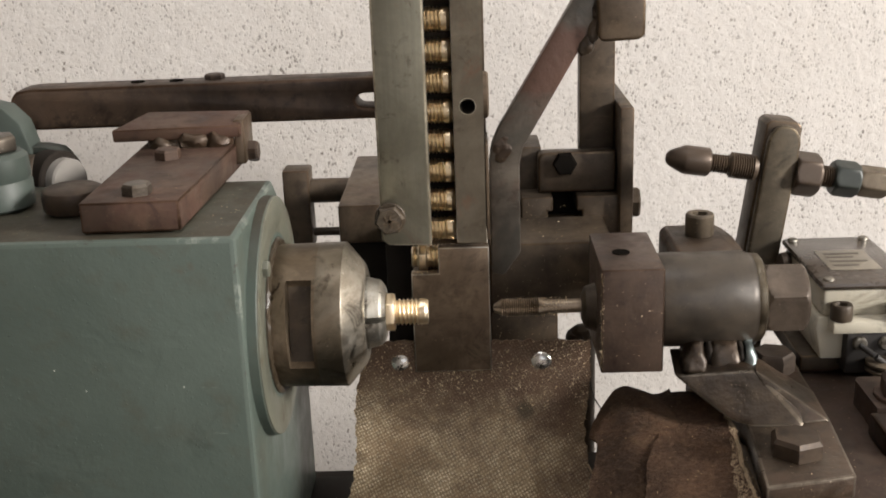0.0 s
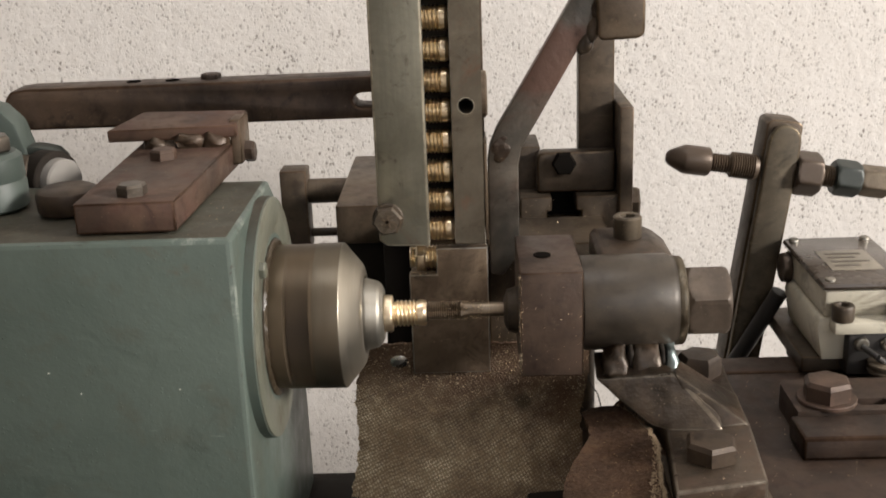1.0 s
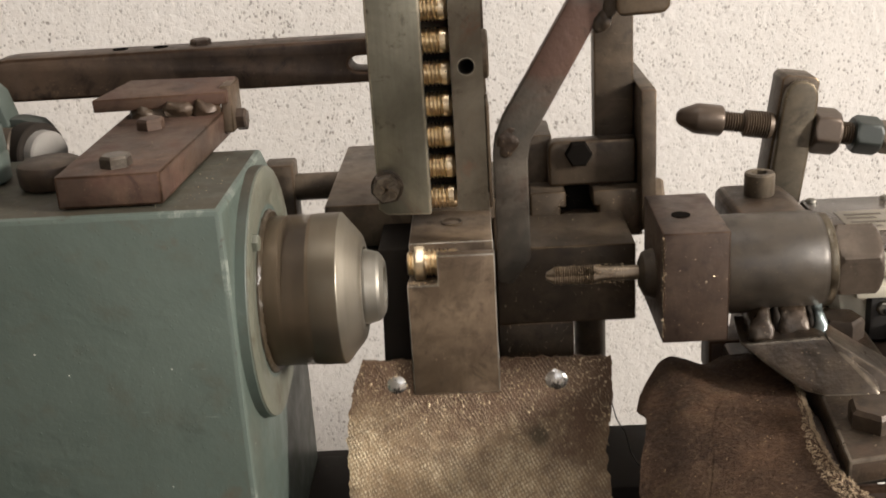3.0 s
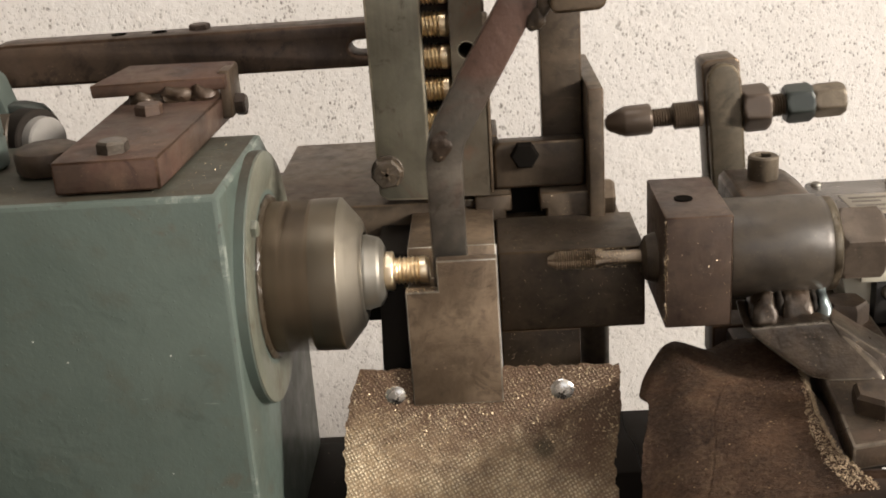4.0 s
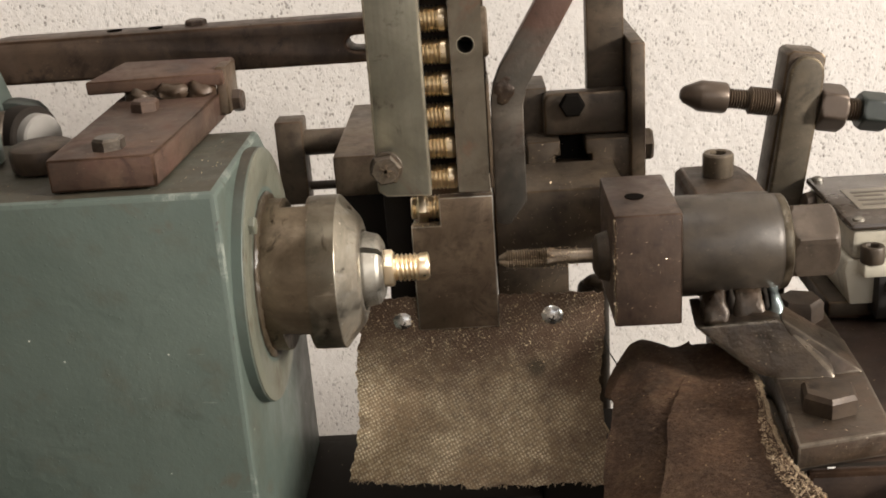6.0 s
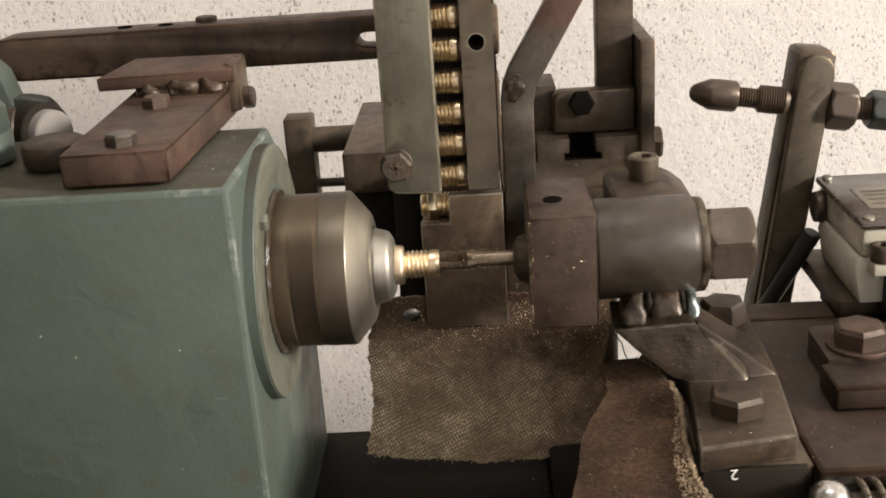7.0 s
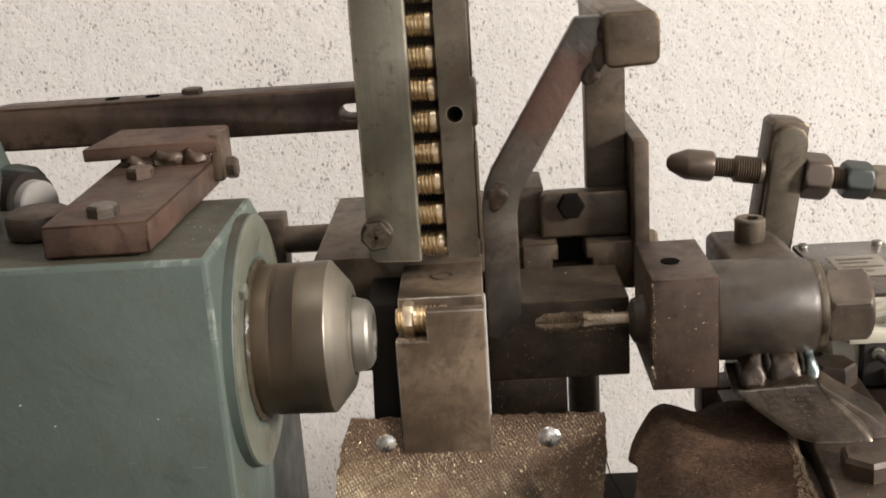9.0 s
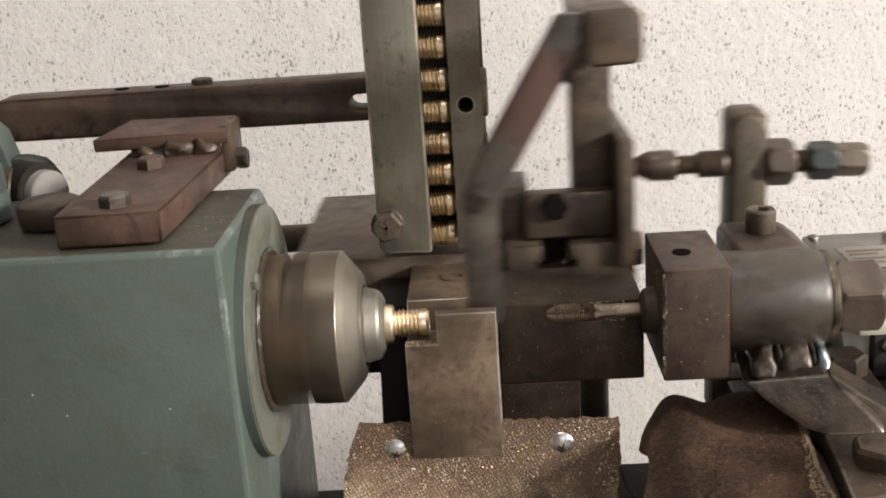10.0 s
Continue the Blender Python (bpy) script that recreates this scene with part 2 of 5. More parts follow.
def green_build(k):
    big = k.noise(16, 6, 0.6, 0.4)
    mid = k.noise(75, 5, 0.6)
    fine = k.noise(600, 3)
    c = k.mix(k.span(big, 0.3, 0.72), (0.052, 0.069, 0.058), (0.076, 0.096, 0.082))
    c = k.mix(k.span(mid, 0.54, 0.76, 0.0, 0.6), c, (0.058, 0.056, 0.04))
    c = k.mix(k.span(k.noise(9, 5, 0.65, 0.6), 0.5, 0.68, 0.0, 0.5), c, (0.062, 0.064, 0.048))
    c = k.mix(k.span(k.noise(42, 7, 0.72, 0.6), 0.6, 0.72, 0.0, 0.6), c, (0.03, 0.036, 0.03))
    # rubbed brown smudges, thin pale scratches and chipped spots
    c = k.mix(k.span(k.noise(27, 5, 0.7, 0.3), 0.62, 0.74, 0.0, 0.75), c, (0.07, 0.05, 0.032))
    scratch = k.span(k.noise(60, 3, 0.6, 0.4, vec=k.scaled((1.0, 1.0, 7.0))), 0.71, 0.74, 0.0, 0.5)
    c = k.mix(scratch, c, (0.15, 0.17, 0.15))
    c = k.mix(k.span(k.noise(95, 6, 0.75), 0.69, 0.72), c, (0.02, 0.022, 0.02))
    specks = k.math("MULTIPLY", k.span(k.cells(120), 0.03, 0.06, 1.0, 0.0), k.math("GREATER_THAN", k.noise(33, 2), 0.56))
    c = k.mix(specks, c, (0.5, 0.5, 0.45))
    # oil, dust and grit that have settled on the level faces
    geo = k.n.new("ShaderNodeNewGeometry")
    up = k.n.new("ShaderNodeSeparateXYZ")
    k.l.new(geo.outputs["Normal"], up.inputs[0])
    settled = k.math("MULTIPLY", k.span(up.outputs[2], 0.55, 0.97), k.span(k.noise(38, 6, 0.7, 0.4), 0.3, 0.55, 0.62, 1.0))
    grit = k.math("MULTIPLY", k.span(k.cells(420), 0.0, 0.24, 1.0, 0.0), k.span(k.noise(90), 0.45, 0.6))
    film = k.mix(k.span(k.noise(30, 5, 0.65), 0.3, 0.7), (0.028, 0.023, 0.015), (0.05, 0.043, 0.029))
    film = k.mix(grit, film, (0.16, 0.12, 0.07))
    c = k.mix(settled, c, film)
    k.set(Base_Color=c, Roughness=k.math("ADD", k.span(mid, 0.3, 0.7, 0.36, 0.55), k.math("MULTIPLY", settled, 0.12)), Specular_IOR_Level=0.4)
    dents = k.span(k.noise(23, 3, 0.6, 0.2), 0.62, 0.72, 0.0, 1.0)
    relief = k.math("ADD", k.math("MULTIPLY", mid, 0.35), k.math("ADD", k.math("MULTIPLY", fine, 0.15), k.math("MULTIPLY", big, 3.0)))
    k.bump(k.math("ADD", relief, k.math("SUBTRACT", k.math("MULTIPLY", grit, 0.3), k.math("MULTIPLY", dents, 0.8))), 0.3, 0.0011)


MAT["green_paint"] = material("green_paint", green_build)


def chipped_build(k):
    c = k.mix(k.span(k.noise(42, 7, 0.75, 0.3), 0.55, 0.62), (0.074, 0.095, 0.081), (0.17, 0.19, 0.166))
    c = k.mix(k.span(k.noise(120, 6, 0.75, 0.4), 0.6, 0.66), c, (0.05, 0.05, 0.04))
    k.set(Base_Color=c, Roughness=0.5)
    k.bump(k.noise(300, 4), 0.4, 0.0006)


MAT["green_paint_edge"] = material("green_paint_edge", chipped_build)


def flange_build(k):
    big = k.noise(38, 6, 0.65, 0.6)
    c = k.mix(k.span(big, 0.35, 0.66), (0.078, 0.084, 0.064), (0.125, 0.126, 0.096))
    c = k.mix(k.span(k.noise(60, 6, 0.7), 0.5, 0.66, 0.0, 0.85), c, (0.055, 0.043, 0.026))
    k.set(Base_Color=c, Roughness=k.span(big, 0.3, 0.7, 0.36, 0.55))
    k.bump(k.math("ADD", big, k.noise(320, 4)), 0.35, 0.0006)


MAT["green_flange"] = material("green_flange", flange_build)


def wall_build(k):
    c = k.mix(k.span(k.noise(6, 5, 0.6), 0.3, 0.7), (0.58, 0.555, 0.523), (0.65, 0.622, 0.588))
    relief = k.noise(170, 5, 0.62, 0.45)
    lumps = k.noise(70, 3, 0.55, 0.3)
    c = k.mix(k.span(k.noise(34, 6, 0.7), 0.52, 0.75, 0.0, 0.3), c, (0.58, 0.54, 0.49))
    c = k.mix(k.span(relief, 0.5, 0.36, 0.0, 0.2), c, (0.5, 0.46, 0.42))
    warp = k.span(k.noise(560, 3, 0.6, 0.3), 0.3, 0.7, -0.14, 0.14)
    # open pits between the pebbles, many small and a few larger
    slant = k.n.new("ShaderNodeMapping")
    k.l.new(k.co, slant.inputs[0])
    slant.inputs["Rotation"].default_value = (0.0, radians(32), 0.0)
    slant.inputs["Scale"].default_value = (1.35, 1.0, 0.8)
    spots = None
    for scale, size, keep, depth in ((120, 0.22, 0.5, 1.0), (190, 0.27, 0.47, 0.95), (290, 0.32, 0.44, 0.85), (430, 0.36, 0.44, 0.6)):
        d = k.math("ADD", k.cells(scale, slant.outputs[0]), warp)
        on = k.span(k.noise(scale * 0.6, 2, 0.5), keep, keep + 0.1, 0.0, depth)
        spot = k.math("MULTIPLY", k.span(d, size * 0.45, size, 1.0, 0.0), on)
        spots = spot if spots is None else k.math("MAXIMUM", spots, spot)
    spots = k.math("MULTIPLY", spots, k.span(k.noise(17, 3, 0.6), 0.35, 0.62, 0.35, 1.0))
    c = k.mix(k.math("MULTIPLY", spots, 0.9), c, (0.15, 0.13, 0.112))
    k.set(Base_Color=c, Roughness=0.85)
    k.bump(k.math("ADD", k.math("SUBTRACT", relief, k.math("MULTIPLY", spots, 0.5)), k.math("MULTIPLY", lumps, 1.2)), 0.3, 0.0022)


MAT["wall"] = material("wall", wall_build)


def canvas_build(k):
    warp, weft = k.wave(370, "DIAGONAL", k.scaled((1.0, 0.0, 0.62)), 4.0), k.wave(400, "DIAGONAL", k.scaled((-0.4, 0.0, 1.0)), 4.0)
    faded = k.noise(36, 5, 0.65, 0.4)
    yarn = k.math("MULTIPLY", warp, weft)
    weave = k.math("MULTIPLY", yarn, k.math("MULTIPLY", k.span(faded, 0.4, 0.6, 0.3, 1.0), k.span(k.noise(210, 4, 0.75), 0.4, 0.62, 0.25, 1.0)))
    stain = k.noise(19, 8, 0.72, 0.5)
    mid = k.noise(46, 6, 0.7, 0.5)
    grime = k.noise(420, 4, 0.7)
    # oil soak and painted shade together, darker towards the top and right edges
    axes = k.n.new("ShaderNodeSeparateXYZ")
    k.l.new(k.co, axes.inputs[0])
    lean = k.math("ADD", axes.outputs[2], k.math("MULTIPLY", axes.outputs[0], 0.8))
    soak_shade = k.math("ADD", k.span(lean, -0.1, 0.02, -0.12, 0.08), k.span(axes.outputs[2], -0.035, -0.004, 0.0, 0.16))
    c = k.mix(k.span(weave, 0.0, 0.6), k.mix(k.span(faded, 0.35, 0.65), (0.21, 0.142, 0.077), (0.35, 0.265, 0.158)), (0.98, 0.85, 0.61))
    c = k.mix(k.span(grime, 0.46, 0.6, 0.0, 0.42), c, (0.075, 0.05, 0.028))
    c = k.mix(k.span(k.math("ADD", stain, soak_shade), 0.42, 0.62, 0.0, 0.86), c, (0.066, 0.031, 0.015))
    c = k.mix(k.span(mid, 0.57, 0.7, 0.0, 0.6), c, (0.055, 0.036, 0.02))
    oilspot = k.math("MULTIPLY", k.span(k.cells(27), 0.1, 0.17, 1.0, 0.0), k.span(k.noise(14, 2), 0.52, 0.56))
    c = k.mix(k.math("MULTIPLY", oilspot, 0.8), c, (0.045, 0.034, 0.016))
    glitter = k.span(k.cells(640), 0.05, 0.22, 0.9, 0.0)
    glitter = k.math("MULTIPLY", glitter, k.span(k.math("ADD", k.noise(150, 4, 0.75), soak_shade), 0.53, 0.66))
    c = k.mix(glitter, c, (0.72, 0.6, 0.41))
    k.set(Base_Color=c, Roughness=k.span(glitter, 0, 1, 0.72, 0.3), Metallic=k.math("MULTIPLY", glitter, 0.8))
    k.bump(k.math("ADD", k.math("ADD", k.math("MULTIPLY", weave, 1.3), k.math("MULTIPLY", grime, 0.9)), k.math("ADD", k.math("MULTIPLY", glitter, 0.8), k.math("MULTIPLY", mid, 0.8))), 0.9, 0.0006)


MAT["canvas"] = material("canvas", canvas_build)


def leather_build(k):
    big = k.noise(24, 6, 0.62, 0.5)
    rub = k.noise(55, 5, 0.68, 0.4)
    nap = k.noise(520, 5, 0.75)
    c = k.mix(k.span(big, 0.36, 0.66), (0.03, 0.016, 0.009), (0.088, 0.048, 0.0265))
    c = k.mix(k.span(rub, 0.54, 0.72, 0.0, 0.55), c, (0.105, 0.07, 0.041))
    c = k.mix(k.span(k.noise(17, 6, 0.7, 0.6), 0.54, 0.66, 0.0, 0.7), c, (0.026, 0.0165, 0.01))
    c = k.mix(k.span(nap, 0.48, 0.72, 0.0, 0.45), c, (0.15, 0.1, 0.06))
    c = k.mix(k.span(nap, 0.46, 0.3, 0.0, 0.5), c, (0.022, 0.013, 0.008))
    specks = k.math("MULTIPLY", k.span(k.cells(560), 0.05, 0.17, 0.8, 0.0), k.math("GREATER_THAN", k.noise(140, 2), 0.57))
    c = k.mix(specks, c, (0.6, 0.44, 0.24))
    k.set(Base_Color=c, Roughness=0.85, Specular_IOR_Level=0.2)
    k.bump(k.math("ADD", nap, k.math("MULTIPLY", rub, 2.0)), 1.0, 0.0019)


MAT["leather"] = material("leather", leather_build)


def simple(name, colour, rough, metal=0.0, var=0.25, scale=60):
    def build(k):
        n = k.noise(scale, 5, 0.6)
        k.set(Base_Color=k.mix(n, tuple(v * (1 - var) for v in colour), tuple(min(1, v * (1 + var)) for v in colour)), Roughness=k.span(n, 0.3, 0.7, rough - 0.07, rough + 0.07), Metallic=metal)
        k.bump(k.noise(scale * 9, 3), 0.15, 0.0004)
    return material(name, build)


MAT["suede_edge"] = simple("suede_edge", (0.36, 0.275, 0.18), 0.9, 0, 0.35, 200)


def cream_build(k):
    dirt = k.noise(45, 7, 0.7, 0.6)
    c = k.mix(k.span(k.noise(14, 4), 0.3, 0.7), (0.42, 0.39, 0.31), (0.56, 0.53, 0.43))
    c = k.mix(k.span(dirt, 0.5, 0.7, 0.0, 0.85), c, (0.1, 0.085, 0.06))
    k.set(Base_Color=c, Roughness=0.5)
    k.bump(dirt, 0.3, 0.0006)


MAT["cream"] = material("cream", cream_build)
MAT["smoked"] = simple("smoked", (0.06, 0.047, 0.036), 0.25, 0, 0.35, 40)
MAT["label"] = simple("label", (0.19, 0.168, 0.132), 0.45, 0.0, 0.6, 190)
MAT["label_print"] = simple("label_print", (0.08, 0.066, 0.05), 0.5, 0, 0.3, 150)
MAT["rubber"] = simple("rubber", (0.022, 0.02, 0.018), 0.5, 0, 0.3, 90)
MAT["disc_grey"] = simple("disc_grey", (0.2, 0.188, 0.17), 0.85, 0.0, 0.4, 45)
MAT["grease"] = simple("grease", (0.034, 0.025, 0.015), 0.4, 0, 0.5, 130)
# near-black without sheen; takes the shade under and between parts
MAT["deep_black"] = simple("deep_black", (0.016, 0.0125, 0.0095), 0.7, 0.0, 0.4, 70)
MAT["deep_black"].node_tree.nodes["Principled BSDF"].inputs["Specular IOR Level"].default_value = 0.15
MAT["tip"] = simple("tip", (0.078, 0.058, 0.043), 0.4, 0.55, 0.35, 70)
MAT["teal"] = simple("teal", (0.021, 0.026, 0.022), 0.45, 0.15, 0.3, 60)
# headstock green darkened: the bracket's shade on valve and lug is in it
MAT["green_shaded"] = simple("green_shaded", (0.042, 0.054, 0.046), 0.5, 0.0, 0.5, 50)
# flat black paints the shade in holes and slots; one bolt head wears it
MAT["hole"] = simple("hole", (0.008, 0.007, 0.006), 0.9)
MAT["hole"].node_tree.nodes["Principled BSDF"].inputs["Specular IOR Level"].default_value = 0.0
MAT["white_paint"] = simple("white_paint", (0.75, 0.74, 0.7), 0.6)
MAT["plaster"] = simple("plaster", (0.42, 0.39, 0.36), 0.85, 0, 0.1, 5)
MAT["concrete"] = simple("concrete", (0.22, 0.205, 0.19), 0.8, 0, 0.2, 8)


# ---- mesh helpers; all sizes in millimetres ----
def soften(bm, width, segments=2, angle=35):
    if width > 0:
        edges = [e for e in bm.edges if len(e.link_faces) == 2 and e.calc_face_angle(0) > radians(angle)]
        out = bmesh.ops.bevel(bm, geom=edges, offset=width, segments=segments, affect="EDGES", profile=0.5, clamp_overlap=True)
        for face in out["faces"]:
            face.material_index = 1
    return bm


def box(x0, x1, y0, y1, z0, z1, bevel=0.6):
    bm = bmesh.new()
    bmesh.ops.create_cube(bm, size=1)
    bmesh.ops.transform(bm, matrix=Matrix.Translation(((x0 + x1) / 2, (y0 + y1) / 2, (z0 + z1) / 2)) @ Matrix.Diagonal((x1 - x0, y1 - y0, z1 - z0, 1)), verts=bm.verts)
    return soften(bm, bevel)


def prism(outline, a, b, axis="y", bevel=0.6, holes=()):
    """An outline drawn in the two axes that remain (x,z for y; y,z for x; x,y for z), run from a to b along axis."""
    from mathutils.geometry import tessellate_polygon
    put = {"y": lambda u, v, w: (u, w, v), "x": lambda u, v, w: (w, u, v), "z": lambda u, v, w: (u, v, w)}[axis]
    bm = bmesh.new()
    if holes:
        loops = [[Vector((u, v, 0)) for u, v in outline]] + [[Vector((u, v, 0)) for u, v in h] for h in holes]
        flat = [p for l in loops for p in l]
        va = [bm.verts.new(put(p.x, p.y, a)) for p in flat]
        vb = [bm.verts.new(put(p.x, p.y, b)) for p in flat]
        for tri in tessellate_polygon(loops):
            bm.faces.new([va[i] for i in tri])
            bm.faces.new([vb[i] for i in reversed(tri)])
        k = 0
        for l in loops:
            for i in range(len(l)):
                j = (i + 1) % len(l)
                bm.faces.new((va[k + i], va[k + j], vb[k + j], vb[k + i]))
            k += len(l)
        bmesh.ops.recalc_face_normals(bm, faces=bm.faces)
        return bm
    va = [bm.verts.new(put(u, v, a)) for u, v in outline]
    vb = [bm.verts.new(put(u, v, b)) for u, v in outline]
    bm.faces.new(va), bm.faces.new(vb[::-1])
    for i in range(len(va)):
        j = (i + 1) % len(va)
        bm.faces.new((va[i], va[j], vb[j], vb[i]))
    bmesh.ops.recalc_face_normals(bm, faces=bm.faces)
    return soften(bm, bevel)


def circle(cx, cy, r, n=24, a0=0.0):
    return [(cx + r * math.cos(a0 + 2 * math.pi * i / n), cy + r * math.sin(a0 + 2 * math.pi * i / n)) for i in range(n)]


def hexagon(cx, cy, across, a0=0.0):
    return circle(cx, cy, across / math.sqrt(3), 6, a0)


def lathe(profile, n=40, centre=(0, 0, 0), axis="x", shape=None, phase=0.0):
    """A turned body: profile of (place along the axis, radius); shape(x, angle, r) may cut flats or slots."""
    bm = bmesh.new()
    rings = []
    for x, r in profile:
        ring = []
        for i in range(n):
            a = phase + 2 * math.pi * i / n
            q = shape(x, a, r) if shape else r
            u, v = q * math.cos(a), q * math.sin(a)
            p = {"x": (x, u, v), "y": (u, x, v), "z": (u, v, x)}[axis]
            ring.append(bm.verts.new(Vector(p) + Vector(centre)))
        rings.append(ring)
    for ra, rb in zip(rings, rings[1:]):
        for i in range(n):
            j = (i + 1) % n
            bm.faces.new((ra[i], ra[j], rb[j], rb[i]))
    for ring in (rings[0], rings[-1]):
        bm.faces.new(ring)
    bmesh.ops.recalc_face_normals(bm, faces=bm.faces)
    return bm


def nut_body(x0, x1, r, centre, phase=0.0):
    """A hexagon nut along x with the curved chamfer of a turned nut; r is its corner radius."""
    flat = r * math.cos(math.pi / 6)
    d = (x1 - x0) * 0.13

    def hexed(x, a, q):
        return min(q, flat / math.cos((a - phase) % (math.pi / 3) - math.pi / 6))

    prof = [(x0, flat * 0.62), (x0, flat * 0.985), (x0 + d * 0.5, (flat + r) / 2), (x0 + d, r * 1.01), (x1 - d, r * 1.01), (x1 - d * 0.5, (flat + r) / 2), (x1, flat * 0.985), (x1, flat * 0.62)]
    return lathe(prof, 72, centre, shape=hexed, phase=phase)


def rod(p, q, r, n=16, bevel=0.0):
    p, q = Vector(p), Vector(q)
    d = q - p
    bm = lathe([(0, r - bevel), (bevel, r), (d.length - bevel, r), (d.length, r - bevel)] if bevel else [(0, r), (d.length, r)], n, axis="z")
    bmesh.ops.transform(bm, matrix=Matrix.Translation(p) @ d.to_track_quat("Z", "Y").to_matrix().to_4x4(), verts=bm.verts)
    return bm


def moved(bm, m):
    bmesh.ops.transform(bm, matrix=m, verts=bm.verts)
    return bm


def turned(bm, centre, rx=0, ry=0, rz=0):
    return moved(bm, Matrix.Translation(centre) @ pose(0, 0, 0, rx, ry, rz) @ Matrix.Translation(-Vector(centre)))


def joined(*bms):
    out = bmesh.new()
    for b in bms:
        me = bpy.data.meshes.new("tmp")
        b.to_mesh(me)
        out.from_mesh(me)
        bpy.data.meshes.remove(me)
        b.free()
    return out


def rough_up(bm, amount, scale, seed=0.0):
    bm.normal_update()
    for v in bm.verts:
        v.co += v.normal * amount * noise.noise(v.co * scale + Vector((seed, seed, 0)))
    return bm


BASE = {}


def thing(name, base, label, category, group="", kind=""):
    ob = new(name)
    ob.empty_display_size = 0.01
    ob.location = Vector(base) * MM
    BASE[ob.name] = Vector(base)
    return tagged(ob, label, category, group, kind)


def part(name, bm, mat, parent, label="", smooth=40):
    """One mesh under a thing or a part of it; bm is drawn at its place in the world, in millimetres."""
    base = BASE[parent.name]
    bmesh.ops.transform(bm, matrix=Matrix.Diagonal((MM, MM, MM, 1)) @ Matrix.Translation(-base), verts=bm.verts)
    me = bpy.data.meshes.new(name)
    bm.to_mesh(me)
    bm.free()
    me.materials.append(MAT[mat])
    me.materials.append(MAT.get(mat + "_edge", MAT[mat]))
    me.polygons.foreach_set("use_smooth", [True] * len(me.polygons))
    me.set_sharp_from_angle(angle=radians(smooth))
    ob = new(name, me)
    ob.parent = parent
    BASE[ob.name] = base
    return tagged(ob, label)


def structure(name, bm, mat, label, category):
    bmesh.ops.transform(bm, matrix=Matrix.Diagonal((MM, MM, MM, 1)), verts=bm.verts)
    me = bpy.data.meshes.new(name)
    bm.to_mesh(me)
    bm.free()
    me.materials.append(MAT[mat])
    ob = new(name, me)
    BASE[ob.name] = Vector((0, 0, 0))
    return tagged(ob, label, category, kind="structure")


def hex_bolt(parent, at, across, height, axis="z", spin=0.0, washer=0.0, mat="bolt", name="hex_bolt", label=""):
    """A hexagon head with a chamfered, slightly domed top, growing along axis (z up, y towards -y, x to +x)."""
    r = across / math.sqrt(3)
    bm = bmesh.new()
    rings = []
    for h, k in ((0, 1.0), (height * 0.78, 1.0), (height, 0.86), (height * 1.02, 0.6)):
        rings.append([bm.verts.new((r * k * math.cos(spin + i * math.pi / 3), r * k * math.sin(spin + i * math.pi / 3), h)) for i in range(6)])
    for ra, rb in zip(rings, rings[1:]):
        for i in range(6):
            bm.faces.new((ra[i], ra[(i + 1) % 6], rb[(i + 1) % 6], rb[i]))
    bm.faces.new(rings[0][::-1]), bm.faces.new(rings[-1])
    soften(bm, across * 0.025, 1, 25)
    if washer:
        bm = joined(moved(bm, Matrix.Translation((0, 0, 1.6))), lathe([(0, washer), (1.2, washer), (1.6, washer - 0.4)], 28, axis="z"))
    m = {"z": pose(0, 0, 0), "y": pose(0, 0, 0, 90), "x": pose(0, 0, 0, 0, 90)}[axis]
    return part(name, moved(bm, Matrix.Translation(at) @ m), mat, parent, label, 30)


def cap_screw(parent, at, r, h, name="cap_screw", label="", mat="steel_black"):
    """A socket head screw that stands upright, with its hexagon socket."""
    bm = lathe([(0, r * 0.96), (0.6, r), (h - 0.8, r), (h, r * 0.9), (h, r * 0.58), (h - 0.3, r * 0.52), (h * 0.45, r * 0.52), (h * 0.44, 0.02)], 24, axis="z",
               shape=lambda x, a, q: q if q > r * 0.55 or q < 0.1 else r * 0.5 / max(0.866, abs(math.cos((a + math.pi / 6) % (math.pi / 3) - math.pi / 6)) ** 1))
    s = part(name, moved(bm, Matrix.Translation(at)), mat, parent, label, 35)
    return s


# ---- the room ----
structure("wall_back", box(-2400, 2400, 335, 435, -900, 1700, 0), "wall", "white pebble-dash plaster wall with dark flecks", "wall")
structure("floor", box(-2400, 2400, -2400, 335, -1000, -900, 0), "concrete", "grey concrete workshop floor", "floor")
structure("ceiling", prism([(-2400, -2400), (2400, -2400), (2400, 335), (-2400, 335)], 1700, 1800, "z", 0,
                           [[(-420, -500), (520, -500), (520, 60), (-420, 60)]]), "plaster", "plaster ceiling with a rooflight opening", "ceiling")
structure("wall_left", box(-2400, -2300, -2300, 335, -900, 1700, 0), "plaster", "pale plaster side wall", "wall")
structure("wall_right", prism([(-2300, -900), (335, -900), (335, 1700), (-2300, 1700)], 2300, 2400, "x", 0,
                              [[(-1300, 520), (-740, 520), (-740, 1160), (-1300, 1160)]]), "plaster", "pale plaster wall with a small window opening", "wall")
structure("wall_front", prism([(-2400, -900), (2400, -900), (2400, 1700), (-2400, 1700)], -2400, -2300, "y", 0,
                              [[(70, 430), (1430, 430), (1430, 1580), (70, 1580)]]), "plaster", "plaster wall with a window opening", "wall")

# ---- machine bed ----
bed = thing("machine_bed", (60, 0, -900), "oily dark brown cast-iron machine bed with a front rail", "machine bed")
# the bed's shade below the apron is put into its near-black colour
part("bed_casting", box(-260, 420, -190, 112, -190, -140, 4), "deep_black", bed)
